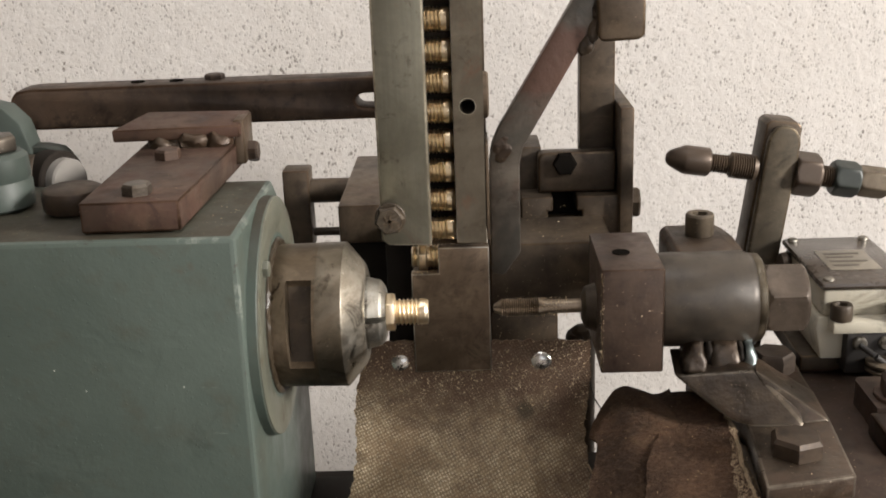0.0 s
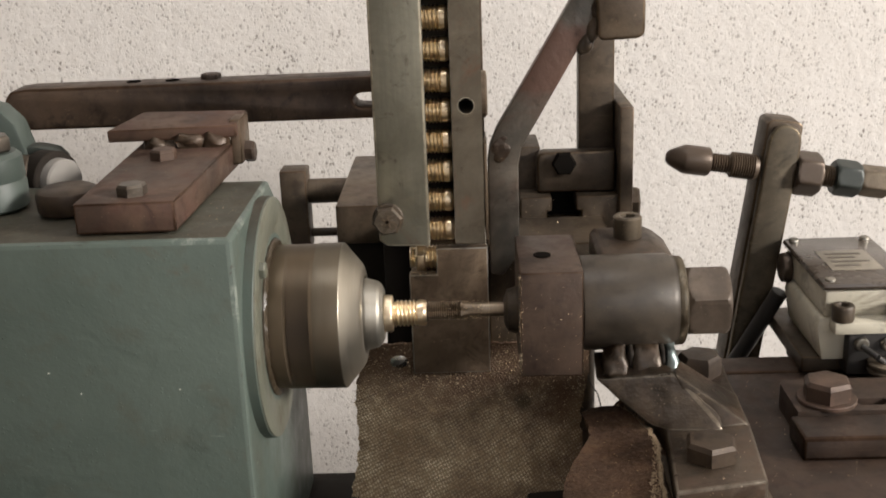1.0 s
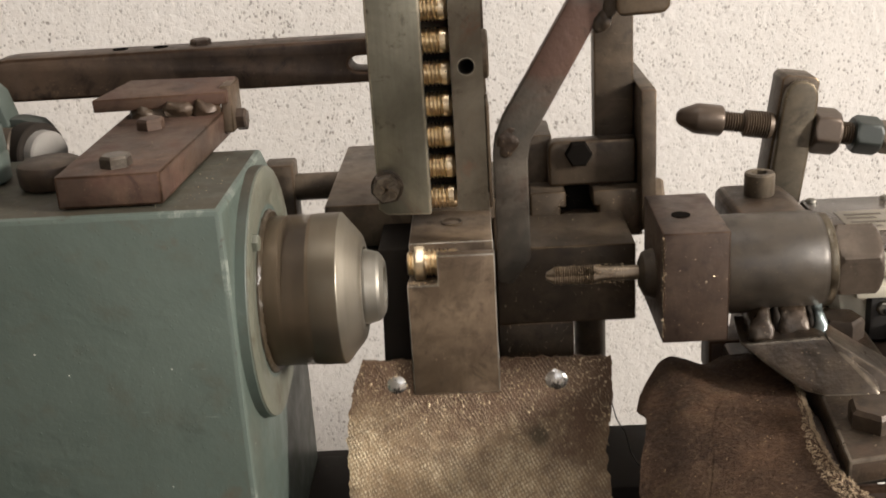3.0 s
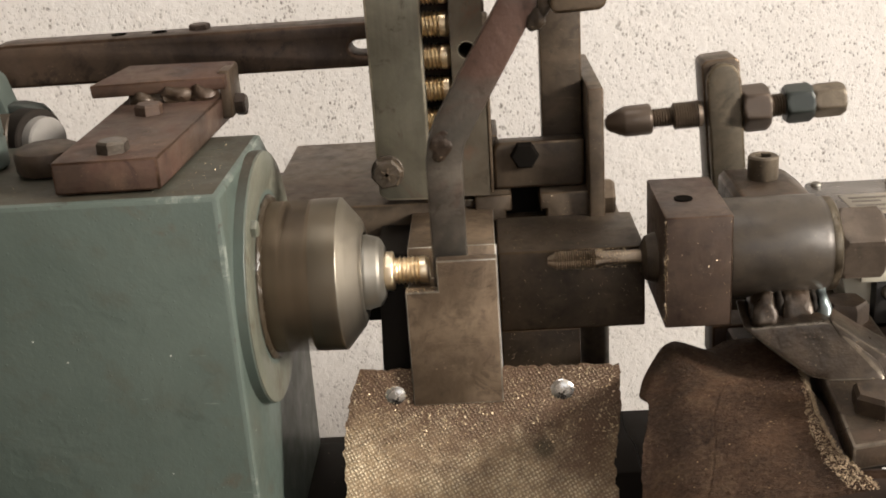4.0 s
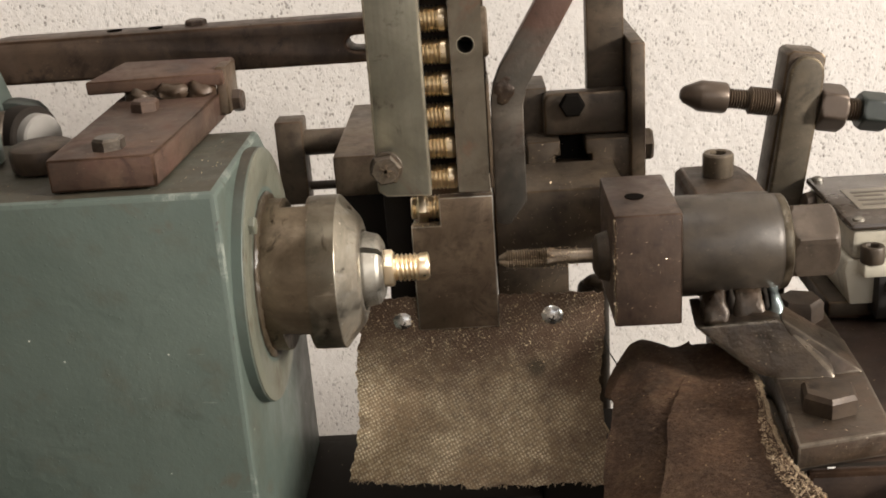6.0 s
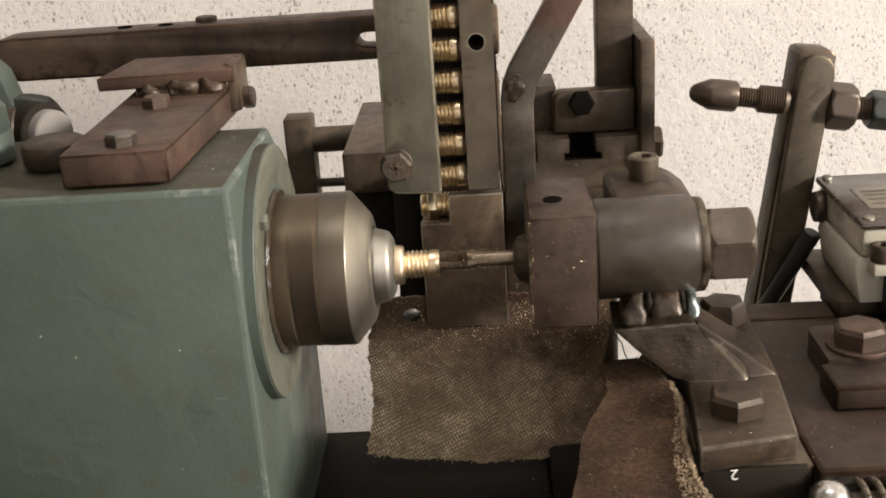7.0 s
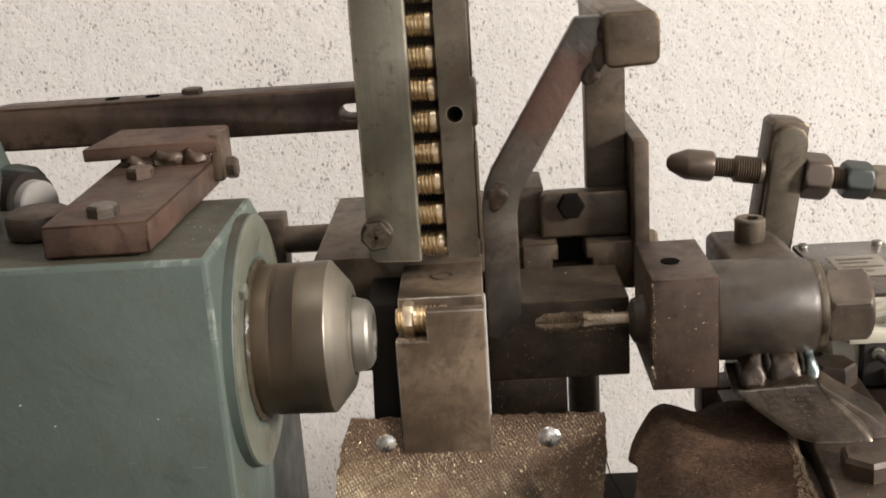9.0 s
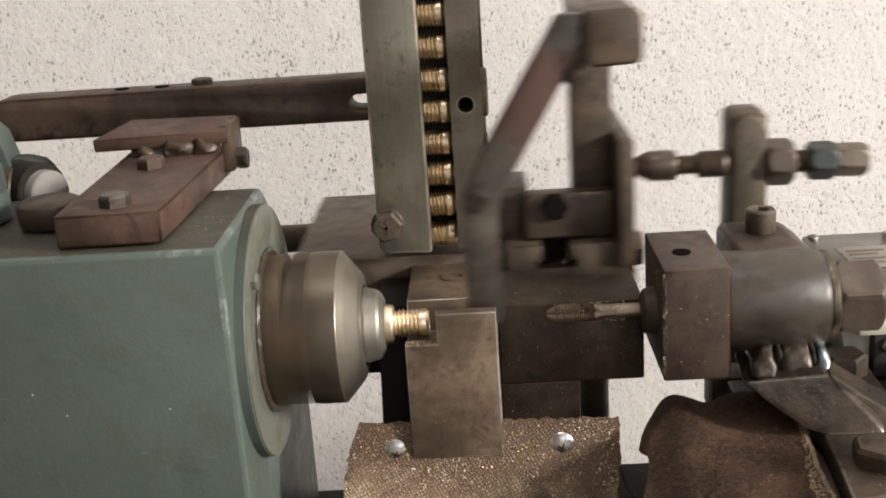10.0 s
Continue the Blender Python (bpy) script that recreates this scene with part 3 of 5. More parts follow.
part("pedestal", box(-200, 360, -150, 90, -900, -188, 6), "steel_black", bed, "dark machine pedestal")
part("way", box(-62, 55, 30, 92, -142, -133.5, 1.5), "deep_black", bed, "dark guide way")
part("way_block", box(56, 330, 30, 92, -142, -122, 1.5), "deep_black", bed, "dark raised end of the guide way")
# right-hand table that carries the tool slide
table = thing("tool_table", (230, 0, -140), "greasy brown steel slide table dusted with brass chips", "machine table")
part("table_plate", box(141, 420, -97, 30, -64, -47.8, 2), "bed", table)
part("table_riser", box(150, 420, -84, 40, -142, -63.5, 2), "steel_black", table)
part("rear_rail", box(135, 420, 30, 48, -66, -47.5, 1.2), "bed", table)
part("rail_cap", box(192, 420, 49, 78, -60, -45, 1.2), "bed", table)
# clamp stops with their bolts on the table
clamp = thing("clamp_block", (250, -30, -48), "dark slotted steel clamp plate held by a rusty bolt", "clamp")
part("rear_plate", prism([(219, -36), (420, -36), (420, -4.5), (221, -4.5), (219, -8)], -47.6, -36, "z", 1.3, [[(247, -31), (258, -31), (260, -28), (258, -25), (247, -25), (245, -28)]]), "bed", clamp)
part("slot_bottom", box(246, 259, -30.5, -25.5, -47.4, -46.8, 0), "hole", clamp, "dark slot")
part("front_plate", box(215.5, 420, -57, -36.2, -47.6, -37.3, 1.5), "bed", clamp)
hex_bolt(clamp, (234, -25, -36), 18, 8, "z", 0.35, 12.5, mat="steel_brown", name="clamp_bolt", label="rust-stained hexagon bolt on a thick washer")

# ---- headstock ----
head = thing("headstock", (-130, 0, -140), "sea-green painted cast headstock, chipped and oily", "headstock")
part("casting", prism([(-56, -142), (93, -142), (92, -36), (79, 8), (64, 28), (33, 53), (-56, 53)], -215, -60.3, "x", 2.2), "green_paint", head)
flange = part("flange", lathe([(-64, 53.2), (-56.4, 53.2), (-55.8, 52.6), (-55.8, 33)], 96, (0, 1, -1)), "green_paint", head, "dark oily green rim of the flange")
part("flange_face", lathe([(-56.2, 52.9), (-55.5, 52.8), (-55.2, 52.2), (-55.2, 42), (-55.7, 40.5), (-55.9, 33)], 96, (0, 1, -1)), "green_flange", head, "greasy pale-worn flange face")
part("bearing_seal", rough_up(lathe([(-58, 34.6), (-55.0, 34.6), (-54.2, 33.6), (-54.2, 31)], 120, (0, 0, -0.8)), 0.9, 0.5), "grease", head, "greasy worn bearing seal")
hex_bolt(flange, (-55.2, -30, 31), 6.4, 2.4, "x", 0.2, mat="green_flange", name="flange_screw")

# ---- chuck, turning with the spindle ----
chuck = thing("collet_chuck", (-60, 0, -1), "worn bright steel collet chuck with wrench slots", "chuck")


def slim(profile, k=0.953):
    return [(x, r * k) for x, r in profile]


def flats(x, a, r):
    # two opposite wrench slots
    if -47.9 < x < -37.5 and r > 28.6:
        q = 23.4 / max(0.05, abs(math.cos(a + 0.2)))
        return min(r, q) if abs(math.cos(a + 0.2)) > 0.81 else r
    return r


part("chuck_rear", lathe(slim([(-62, 30), (-59.8, 32.2), (-58.2, 33.2), (-48.1, 33.3), (-47.8, 33.3), (-37.6, 33.4), (-37.3, 33.4), (-36.0, 33.45)]), 128, (0, 0, -1), shape=flats), "steel_oily", chuck, "oil-browned rear of the chuck with two wrench slots")
part("chuck_body", lathe(slim([(-36.02, 33.45), (-35.0, 33.6), (-25.6, 33.6), (-25.0, 33.5)]), 96, (0, 0, -1)), "steel_turned", chuck, "grey turned steel ring of the chuck")
# paler steel on the slope stands in for the light it mirrors
part("chuck_shoulder", lathe(slim([(-25.05, 33.5), (-24.7, 33.3), (-17.4, 24.0), (-16.8, 22.8), (-16.3, 21.0), (-16.2, 18.0), (-17.6, 17.6), (-17.6, 15.0)]), 96, (0, 0, -1)), "steel_chuck", chuck, "sloping shoulder of the chuck, its reflection put into paler steel", 12)
# black plates paint the shade inside the two wrench slots
for side in (1, -1):
    part("slot_floor", turned(box(-47.6, -37.8, side * 23.6 - 0.15, side * 23.6 + 0.15, -17.6, 15.6, 0), (0, 0, -1), -11.5, 0, 0), "steel_black", chuck, "wrench slot floor, black for the shade in the recess")


def slits(x, a, r):
    # three clamping slits in the collet
    d = min(abs((a + 1.19 - 2 * math.pi * k / 3 + math.pi) % (2 * math.pi) - math.pi) for k in range(3))
    return r * (0.55 if d < 0.07 and x > -16 else 1.0)


part("collet", lathe(slim([(-19, 16.4), (-15.6, 16.6), (-15.2, 16.6), (-10.6, 15.3), (-9.4, 14.2), (-8.0, 11.6), (-8.0, 10.4), (-8.0, 8.9), (-10.5, 8.8), (-10.5, 0.1)]), 144, (0, 0, -1), shape=slits), "steel_bright", chuck, "polished slit collet", 12)

# ---- mounting bracket, support bar and magazine ----
bracket = thing("support_bracket", (-100, 5, 53.4), "rust-brown welded flat-bar bracket bolted on the headstock", "bracket")
part("flat_bar", prism([(-121.5, -49.5), (-82.5, -48.5), (-78.5, 60), (-124, 62)], 54, 66.5, "z", 1.0), "steel_brown", bracket)
hex_bolt(bracket, (-101.5, -37, 66.4), 10.5, 4.6, "z", 0.5, mat="bolt")
hex_bolt(bracket, (-104.5, 24, 66.4), 10.5, 4.6, "z", 0.55, mat="steel_brown")
part("cross_plate", turned(prism([(-135, 43), (-76, 46), (-75, 70), (-125, 72)], 71.5, 77.5, "z", 0.8), (-105, 58, 75), 6, 0, 0), "steel_brown", bracket)
part("end_plate", prism([(48, 57), (70, 57), (70, 78), (50, 78)], -79.5, -74.5, "x", 0.8), "steel_dark", bracket)
hex_bolt(bracket, (-74.5, 58, 61), 9, 4.5, "x", 0.1, mat="steel_bar")
for x, k in ((-113, 1.0), (-106, 0.75), (-97, 1.15), (-86, 0.9)):
    bm = bmesh.new()
    bmesh.ops.create_icosphere(bm, subdivisions=3, radius=1)
    moved(bm, Matrix.Translation((x, 48, 68.5)) @ pose(0, 0, 0, 25, 15, 0) @ Matrix.Diagonal((7.4 * k, 5.5 * k, 4.6 * k, 1)))
    part("weld_bead", rough_up(rough_up(bm, 2.6, 0.22, x), 1.1, 0.55, x), "bracket_steel", bracket, "lumpy dark weld bead")

bar = thing("support_bar", (-105, 110, 66), "dark brown steel support bar with rounded end and drilled holes", "bar")
part("bar_body", prism([(-203, 70), (-198, 66.3), (-190, 66), (-13, 66.8), (-13, 72.6), (-22.5, 72.8), (-24.4, 73.4), (-25.8, 74.7), (-26.3, 76.3), (-25.8, 77.9), (-24.4, 79.2), (-22.5, 79.8), (-13, 80), (-13, 88.3), (-192, 87.4), (-199.5, 86.4), (-203, 82)], 98, 117, "y", 1.6), "steel_bar", bar)
hex_bolt(bar, (-99.5, 110, 87.6), 9, 3, "z", 0.3, mat="steel_bar")
for x in (-139, -119):
    part("hole", lathe([(87.4, 3.4), (88.1, 3.6)], 20, (x, 108, 0), "z"), "hole", bar, "dark drilled hole")

mag = thing("feed_magazine", (12, 60, 15), "upright olive-grey steel feed magazine of two rails holding brass fittings", "feed magazine")
part("left_rail", prism([(-12.5, 18), (-9, 15.2), (9, 14.6), (11.5, 14.6), (11.5, 205), (-12.5, 205)], 46, 54.5, "y", 1.1), "steel_rail", mag)
part("left_spacer", box(-12.5, -1.2, 54.5, 73, 15.5, 205, 0.4), "steel_black", mag)
part("right_rail", prism([(23.7, 15.8), (37.7, 15.4), (37.7, 205), (23.7, 205)], 46, 73, "y", 0, [circle(30.4, 81.5, 3.6)]), "steel_rail_brown", mag, "brown-stained front rail")
part("hole_rim", prism(circle(30.4, 81.5, 4.0), 45.9, 46.1, "y", 0, [circle(30.4, 81.5, 3.65)]), "steel_rail_edge", mag, "bright countersunk rim of the hole")
part("back_plate", box(-12.5, 39, 73, 79, 15.5, 205, 0.5), "steel_black", mag)
part("side_strip", box(38.1, 39.6, 50, 76, 15.5, 63, 0.3), "steel_dark", mag)
part("side_boss", lathe([(37.7, 11), (39.6, 11), (40.4, 10)], 28, (0, 62, 84)), "steel_dark", mag)
part("mount_block", box(-13, 8, 79, 98, 66, 89, 0.8), "steel_dark", mag)
mb = hex_bolt(mag, (-7.8, 46, 29.3), 12.6, 5, "y", 0.15, 7.4, mat="steel_black")
part("head_face", rough_up(lathe([(0.3, 5.9), (-0.25, 5.6), (-0.3, 4.0), (-0.3, 2.0), (-0.3, 0.05)], 28, (-7.8, 39.6, 29.3), "y"), 0.25, 0.8), "bolt", mb, "stamped round face of the bolt head")
for k in range(5):
    a = 0.6 + k * 2 * math.pi / 5
    part("head_mark", turned(box(-10.8, -6.4, 38.9, 39.4, 28.7, 29.7, 0.1), (-7.8, 39.2, 29.3), 0, math.degrees(a), 0), "steel_dark", mb)


# ---- brass fittings ----
def fitting():
    """A turned brass pipe fitting lying along x: stub, hexagon, thread. Its middle of the left end is the origin."""
    ob = thing("brass_fitting", (0, 0, 0), "shiny threaded brass hexagon pipe fitting", "pipe fitting", "brass fittings")
    prof = [(0, 3.4), (0, 4.7), (0.6, 5.3)]
    for k in range(2):
        prof += [(0.8 + k, 5.5), (1.3 + k, 4.8)]
    prof += [(3.2, 5.2)]
    part("stub", lathe(prof, 28), "brass", ob)
    bm = bmesh.new()
    rings = []
    for x, k in ((3.2, 0.9), (3.9, 1.0), (7.2, 1.0), (7.9, 0.9)):
        rings.append([bm.verts.new((x, 8.5 * k * math.cos(i * math.pi / 3 + 0.3), 8.5 * k * math.sin(i * math.pi / 3 + 0.3))) for i in range(6)])
    for ra, rb in zip(rings, rings[1:]):
        for i in range(6):
            bm.faces.new((ra[i], ra[(i + 1) % 6], rb[(i + 1) % 6], rb[i]))
    bm.faces.new(rings[0]), bm.faces.new(rings[-1])
    bmesh.ops.recalc_face_normals(bm, faces=bm.faces)
    part("hexagon", soften(bm, 0.25, 2, 20), "brass", ob, "", 30)
    prof = [(7.9, 5.2), (8.6, 5.2)]
    prof += [(8.8 + k * 0.15, 5.6) for k in range(62)]
    prof += [(18.2, 5.1), (18.6, 5.75), (21.0, 5.85), (21.9, 5.6), (22.5, 4.9), (22.5, 4.1), (17, 4.0), (17, 0.05)]

    def helix(x, a, r):
        # a single-start thread of 1.8 mm pitch with rounded crests
        wave = (x / 1.8 - a / (2 * math.pi)) % 1.0
        return 5.5 + 0.48 * math.sin(2 * math.pi * wave) if abs(r - 5.6) < 1e-6 else r

    part("thread", lathe(prof, 40, shape=helix), "brass", ob, "coarse cut outer thread with a bored end")
    return ob


first = fitting()
FIT = [first] + [copy_thing(first, Matrix.Identity(4)) for _ in range(14)]

# ---- cross slide that carries each fitting from the magazine to the chuck ----
slide = thing("cross_slide", (30, 100, -60), "dark oily steel cross slide with a notched loading block", "machine slide")
part("loading_block", joined(
    prism([(0.6, -53), (38.8, -53), (38.8, 12.2), (14, 12.2), (14, -1), (0.6, -1)], 50, 56, "y", 0.6),
    prism([(55.9, -52.5), (140, -52.5), (140, 9.5), (75, 9.5), (71.5, 2.5), (71.5, -3.6), (55.9, -3.6)], 0.9, 38.5, "x", 0.4)), "steel_tool", slide, "brown notched block with worn edges and painted edge glints")
part("body", prism([(75, -32), (75, 5), (122, 5), (122, -9), (200, -9), (200, -32)], 39.4, 102, "x", 1.0), "steel_black", slide)
part("lower_body", box(39.4, 74, 77, 150, -56, -32.5, 0.8), "steel_black", slide)
part("rear_body", box(-42, 0.3, 126, 205, -46, -7.6, 1.0), "deep_black", slide)
part("side_plate", prism([(84, 4), (84, -30), (72, -60), (66, -95), (150, -95), (150, 4)], -14, 0, "x", 0.8), "deep_black", slide)
part("set_screw", lathe([(9.2, 5.2), (9.9, 5.4), (10.2, 4.8), (9.4, 3.0)], 24, (20, 103, 0), "z"), "steel_dark", slide)

column = thing("guide_post", (88.8, 110, -140), "dark round guide post behind the canvas apron", "post")
part("shaft", lathe([(-140, 8.3), (-63, 8.3), (-60, 8.0), (-58, 7.0), (-57.5, 5.5)], 32, (88.8, 110, 0), "z"), "steel_black", column)
part("worn_tip", rough_up(lathe([(-59, 6.2), (-55.5, 5.8), (-54, 4), (-53.5, 0.1)], 18, (89.5, 109, 0), "z"), 1.2, 0.3), "steel_black", column)

# ---- canvas apron hanging from the cross slide ----
apron = thing("apron", (30, 55, -40), "frayed oil-stained canvas apron screwed to the cross slide", "apron")


def apron_sheet():
    bm = bmesh.new()
    nu, nv = 56, 44
    grid = []
    for j in range(nv + 1):
        v = j / nv
        row = []
        for i in range(nu + 1):
            u = i / nu
            left = -22 - 5 * min(1, v * 2.2) - 8.5 * v ** 1.6 - 2.5 * math.sin(v * 6)
            right = 87.6 - 3.5 * v + 1.2 * math.sin(v * 9)
            x = left + (right - left) * u
            top = -37.5 - 2.5 * u + 1.0 * noise.noise(Vector((u * 16, 0, 0)))
            bottom = -112 - 7 * u ** 1.5 + 2.4 * noise.noise(Vector((u * 11, 3, 0)))
            z = top + (bottom - top) * v
            y = 55.5 - 6 * v - 34 * v ** 2.0 - 4.5 * math.sin(u * 3.1) * v + 2.2 * noise.noise(Vector((u * 3, v * 3, 1))) * v
            if j == nv:
                z += random.uniform(-1.3, 0.8)
            if j == 0:
                z += random.uniform(-0.7, 0.9)
            if i in (0, nu):
                x += random.uniform(-0.8, 0.8)
            row.append(bm.verts.new((x, y, z)))
        grid.append(row)
    for j in range(nv):
        for i in range(nu):
            bm.faces.new((grid[j][i], grid[j + 1][i], grid[j + 1][i + 1], grid[j][i + 1]))
    bmesh.ops.recalc_face_normals(bm, faces=bm.faces)
    bmesh.ops.solidify(bm, geom=bm.faces[:], thickness=1.4)
    return bm


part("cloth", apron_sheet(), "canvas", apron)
for x, z in ((-6.8, -50.8), (63.6, -51.2)):
    s = part("screw", lathe([(0, 6.6), (-0.8, 6.5), (-1.9, 5.6), (-2.9, 3.6), (-3.4, 0.9), (-3.4, 0.05)], 28, (x, 54.3, z), "y"), "chrome", apron, "domed cross-head screw")
    for a in (30, 120):
        # black bars paint the shade in the cross slots
        part("cross_slot", turned(box(x - 1.9, x + 1.9, 50.86, 51.8, z - 0.32, z + 0.32, 0.1), (x, 51, z), 0, a, 0), "deep_black", s)

# ---- pusher on the cross slide ----
pusher = thing("pusher_slide", (70, 130, -8), "dark steel pusher slide with a bent flat-bar arm", "machine slide")
part("slide_bar", prism([(-42, -7), (41, -7), (41, 14.4), (-42, 14.4)], 122, 240, "y", 0.8), "steel_dark", pusher)
part("end_plate", box(-82, -66, 184, 201, -30, 19.5, 1.2), "steel_umber", pusher, "dark upright end plate of the guide rods")
part("upper_rod", rod((-68, 192, 5), (-41.8, 192, 5), 7.4, 24), "steel_black", pusher, "black round guide rod")
part("lower_rod", rod((-68, 192, -21), (-41.8, 192, -21), 2.6, 16), "steel_black", pusher)
part("riser_block", box(52, 70, 140, 172, 14.3, 40, 0.8), "steel_umber", pusher)
tee = [(58, -8), (112, -8), (112, 16), (88, 16), (88, 8), (91, 8), (91, 1), (72.3, 1), (72.3, 8), (75, 8), (75, 16), (58, 16)]
part("tee_block", prism(tee, 122, 200, "y", 0.8), "steel_umber", pusher, "dark block with a tee slot")
# black fill in the slot stands in for the shade of its depth
part("slot_back", box(72.6, 90.6, 140, 199, 1.2, 15.6, 0), "hole", pusher, "black filler painting the shade deep in the tee slot")
part("link_bar", box(40, 60, 128, 195, -7.5, 13, 0.8), "steel_grey", pusher)
part("clamp_plate", prism([(67.5, 16.6), (110, 16.6), (110, 39), (71, 39), (68.4, 38), (67.5, 35.5)], 129, 138.6, "y", 1.4), "steel_umber", pusher, "brown clamp plate with a rounded corner")
hex_bolt(pusher, (82, 129, 33), 11.5, 4, "y", 0.0, mat="hole", name="clamp_bolt", label="black bolt head")
part("post", box(91, 110, 139, 152, 16.5, 125, 0.8), "steel_umber", pusher)
part("side_plate", box(110.4, 117.6, 117, 200, -4, 64.5, 0.7), "steel_umber", pusher, "upright flat side plate")
hex_bolt(pusher, (117.8, 140, 7), 16, 6.5, "x", 0.3, mat="steel_dark")
arm = [(40, -4), (46, -5.5), (54.5, 6), (54.5, 50), (56, 58), (97, 128), (80.5, 128), (44.5, 68), (41.2, 60), (40, 52)]
part("arm", prism(arm, 58, 66, "y", 0.9), "steel_heat", pusher, "bent flat bar blued and browned by heat")
part("cross_head", prism([(91, 110), (93, 108), (110, 108.5), (112.5, 111), (112.5, 127), (109.5, 130), (92, 130), (90, 128)], 52, 154, "y", 3.4), "steel_dark", pusher, "rounded grey-brown steel cross block")
for x, z, w, h in ((46.5, 58, 4.5, 6.5), (86, 106, 3.4, 5), (90, 113, 3.4, 7), (92, 122, 3.6, 5)):
    bm = bmesh.new()
    bmesh.ops.create_icosphere(bm, subdivisions=3, radius=1)
    moved(bm, Matrix.Translation((x, 58.2, z)) @ pose(0, 0, 0, 0, 20, 0) @ Matrix.Diagonal((w, 0.9 if z < 60 else 1.9, h, 1)))
    part("weld_bead", rough_up(rough_up(bm, 1.0, 0.3, x), 0.4, 0.8, x), "bracket_steel", pusher, "flat burnt weld spot")

# ---- lever with its stop screw, pushing the pusher ----
lever = thing("push_lever", (160, 96, -133), "grey-green flat steel lever with an adjustable stop screw", "lever")
TILT = 7.6


def along(bm):
    # drawn upright over the pivot, then leaned
    return turned(bm, (182, 96, 0), 0, TILT, 0)


part("rear_slab", along(prism([(172.5, -134), (190.5, -134), (190.5, 58.5), (188, 60.5), (175, 60.5), (172.5, 58.5)], 91.8, 110, "y", 0.8)), "steel_umber", lever, "dark brown rear slab of the lever")
part("lever_bar", along(prism([(173.4, -134), (190.0, -134), (190.0, 50), (189.2, 54), (186.6, 57.6), (183.2, 59), (180, 59), (176.8, 57.6), (174.2, 54), (173.4, 50)], 87, 91.6, "y", 1.3)), "steel_lever", lever, "grey-green front strip with a rounded top")
AX = 35.4


def screw_piece(name, prof, mat, label="", n=28, hexed=False):
    if hexed:
        bm = nut_body(prof[0][0], prof[-1][0], max(r for _, r in prof), (0, 93, AX), 0.25)
    else:
        bm = lathe(prof, n, (0, 93, AX), phase=0.25)
    return part(name, turned(bm, (182, 93, AX), 0, TILT + 1.2, 0), mat, lever, label, 35)


screw_piece("tip", [(129.5, 0.3), (129.8, 2.2), (131.2, 3.9), (138.2, 7.1), (139.2, 7.4), (150.6, 7.5), (151.6, 7.0), (152, 6.4), (152, 3)], "tip", "rounded worn bronze-coloured stop tip")
thread = []
for k in range(9):
    thread += [(151.5 + k * 1.25, 3.9), (152.1 + k * 1.25, 4.9)]
screw_piece("thin_thread", thread, "steel_dark")
thread = [(162.2, 5.6)]
for k in range(10):
    thread += [(162.4 + k * 1.2, 5.8), (163.0 + k * 1.2, 6.7)]
screw_piece("coarse_thread", thread + [(176, 6)], "steel_dark")
screw_piece("lock_nut", [(194.5, 10.4), (195.3, 11.4), (206.5, 11.4), (207.5, 10.4)], "tip", "brown hexagon lock nut", hexed=True)
thread = []
for k in range(8):
    thread += [(206 + k * 1.25, 4.6), (206.6 + k * 1.25, 5.6)]
screw_piece("rear_thread", thread, "steel_dark")
screw_piece("rear_nut", [(215, 8.6), (215.8, 9.4), (227, 9.4), (228, 8.6)], "teal", "green-painted hexagon nut", hexed=True)
screw_piece("screw_end", [(228, 6.2), (232, 6.2), (232.6, 5.6), (233, 8.2), (242, 8.2), (243, 7.2)], "steel_grey", "square screw end", hexed=True)
part("pivot_pin", rod((160, 70, -133), (160, 130, -133), 7), "steel_black", lever)
part("pivot_arm", box(150, 192, 84, 100, -142, -118, 1.5), "steel_black", lever)
pedestal = thing("lever_stand", (160, 96, -140), "black steel lever stand on the machine bed", "stand")
part("stand_plate", box(140, 200, 111, 119, -141, -110, 1), "steel_black", pedestal)

# ---- tap holder on the tool slide, drawn at its rear stop ----
tool = thing("tool_slide", (150, -40, -62), "dark steel tap holder welded on a bolted slide bracket", "tool holder")
part("holder_block", prism([(-25, -22), (-25, 24.6), (25, 25.4), (25, -22)], 104.6, 131, "x", 0.7), "steel_maroon", tool, "brown square block with a set-screw hole")
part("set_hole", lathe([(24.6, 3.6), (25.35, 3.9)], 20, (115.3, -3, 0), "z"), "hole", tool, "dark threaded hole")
part("holder_barrel", lathe([(131, 18.5), (132, 20.5), (133, 20.8), (169.5, 20.8), (171, 19.8), (172.4, 19.6), (172.4, 8)], 56, (0, 0, 1.6)), "steel_barrel", tool, "dark turned barrel")
part("washer_ring", lathe([(172.2, 15), (172.4, 19.2), (173.0, 19.6), (175.6, 19.4), (176.2, 18.6), (176.2, 15)], 56, (0, 0, 1.6)), "steel_turned", tool, "bright worn washer ring")
part("clamp_nut", nut_body(176.6, 195.4, 16.6, (0, 0, 1.2), math.radians(40)), "steel_nut", tool, "large brown-grey hexagon nut", 30)
part("collar", lathe([(98.5, 5.5), (100.2, 9.2), (104.8, 10.8)], 32, (0, 0, -1)), "steel_black", tool, "dark tapered collar")


def flutes(x, a, r):
    return r * (1.0 - 0.34 * max(0.0, math.cos(2 * a + 0.4)) ** 4) if x < 84 else r


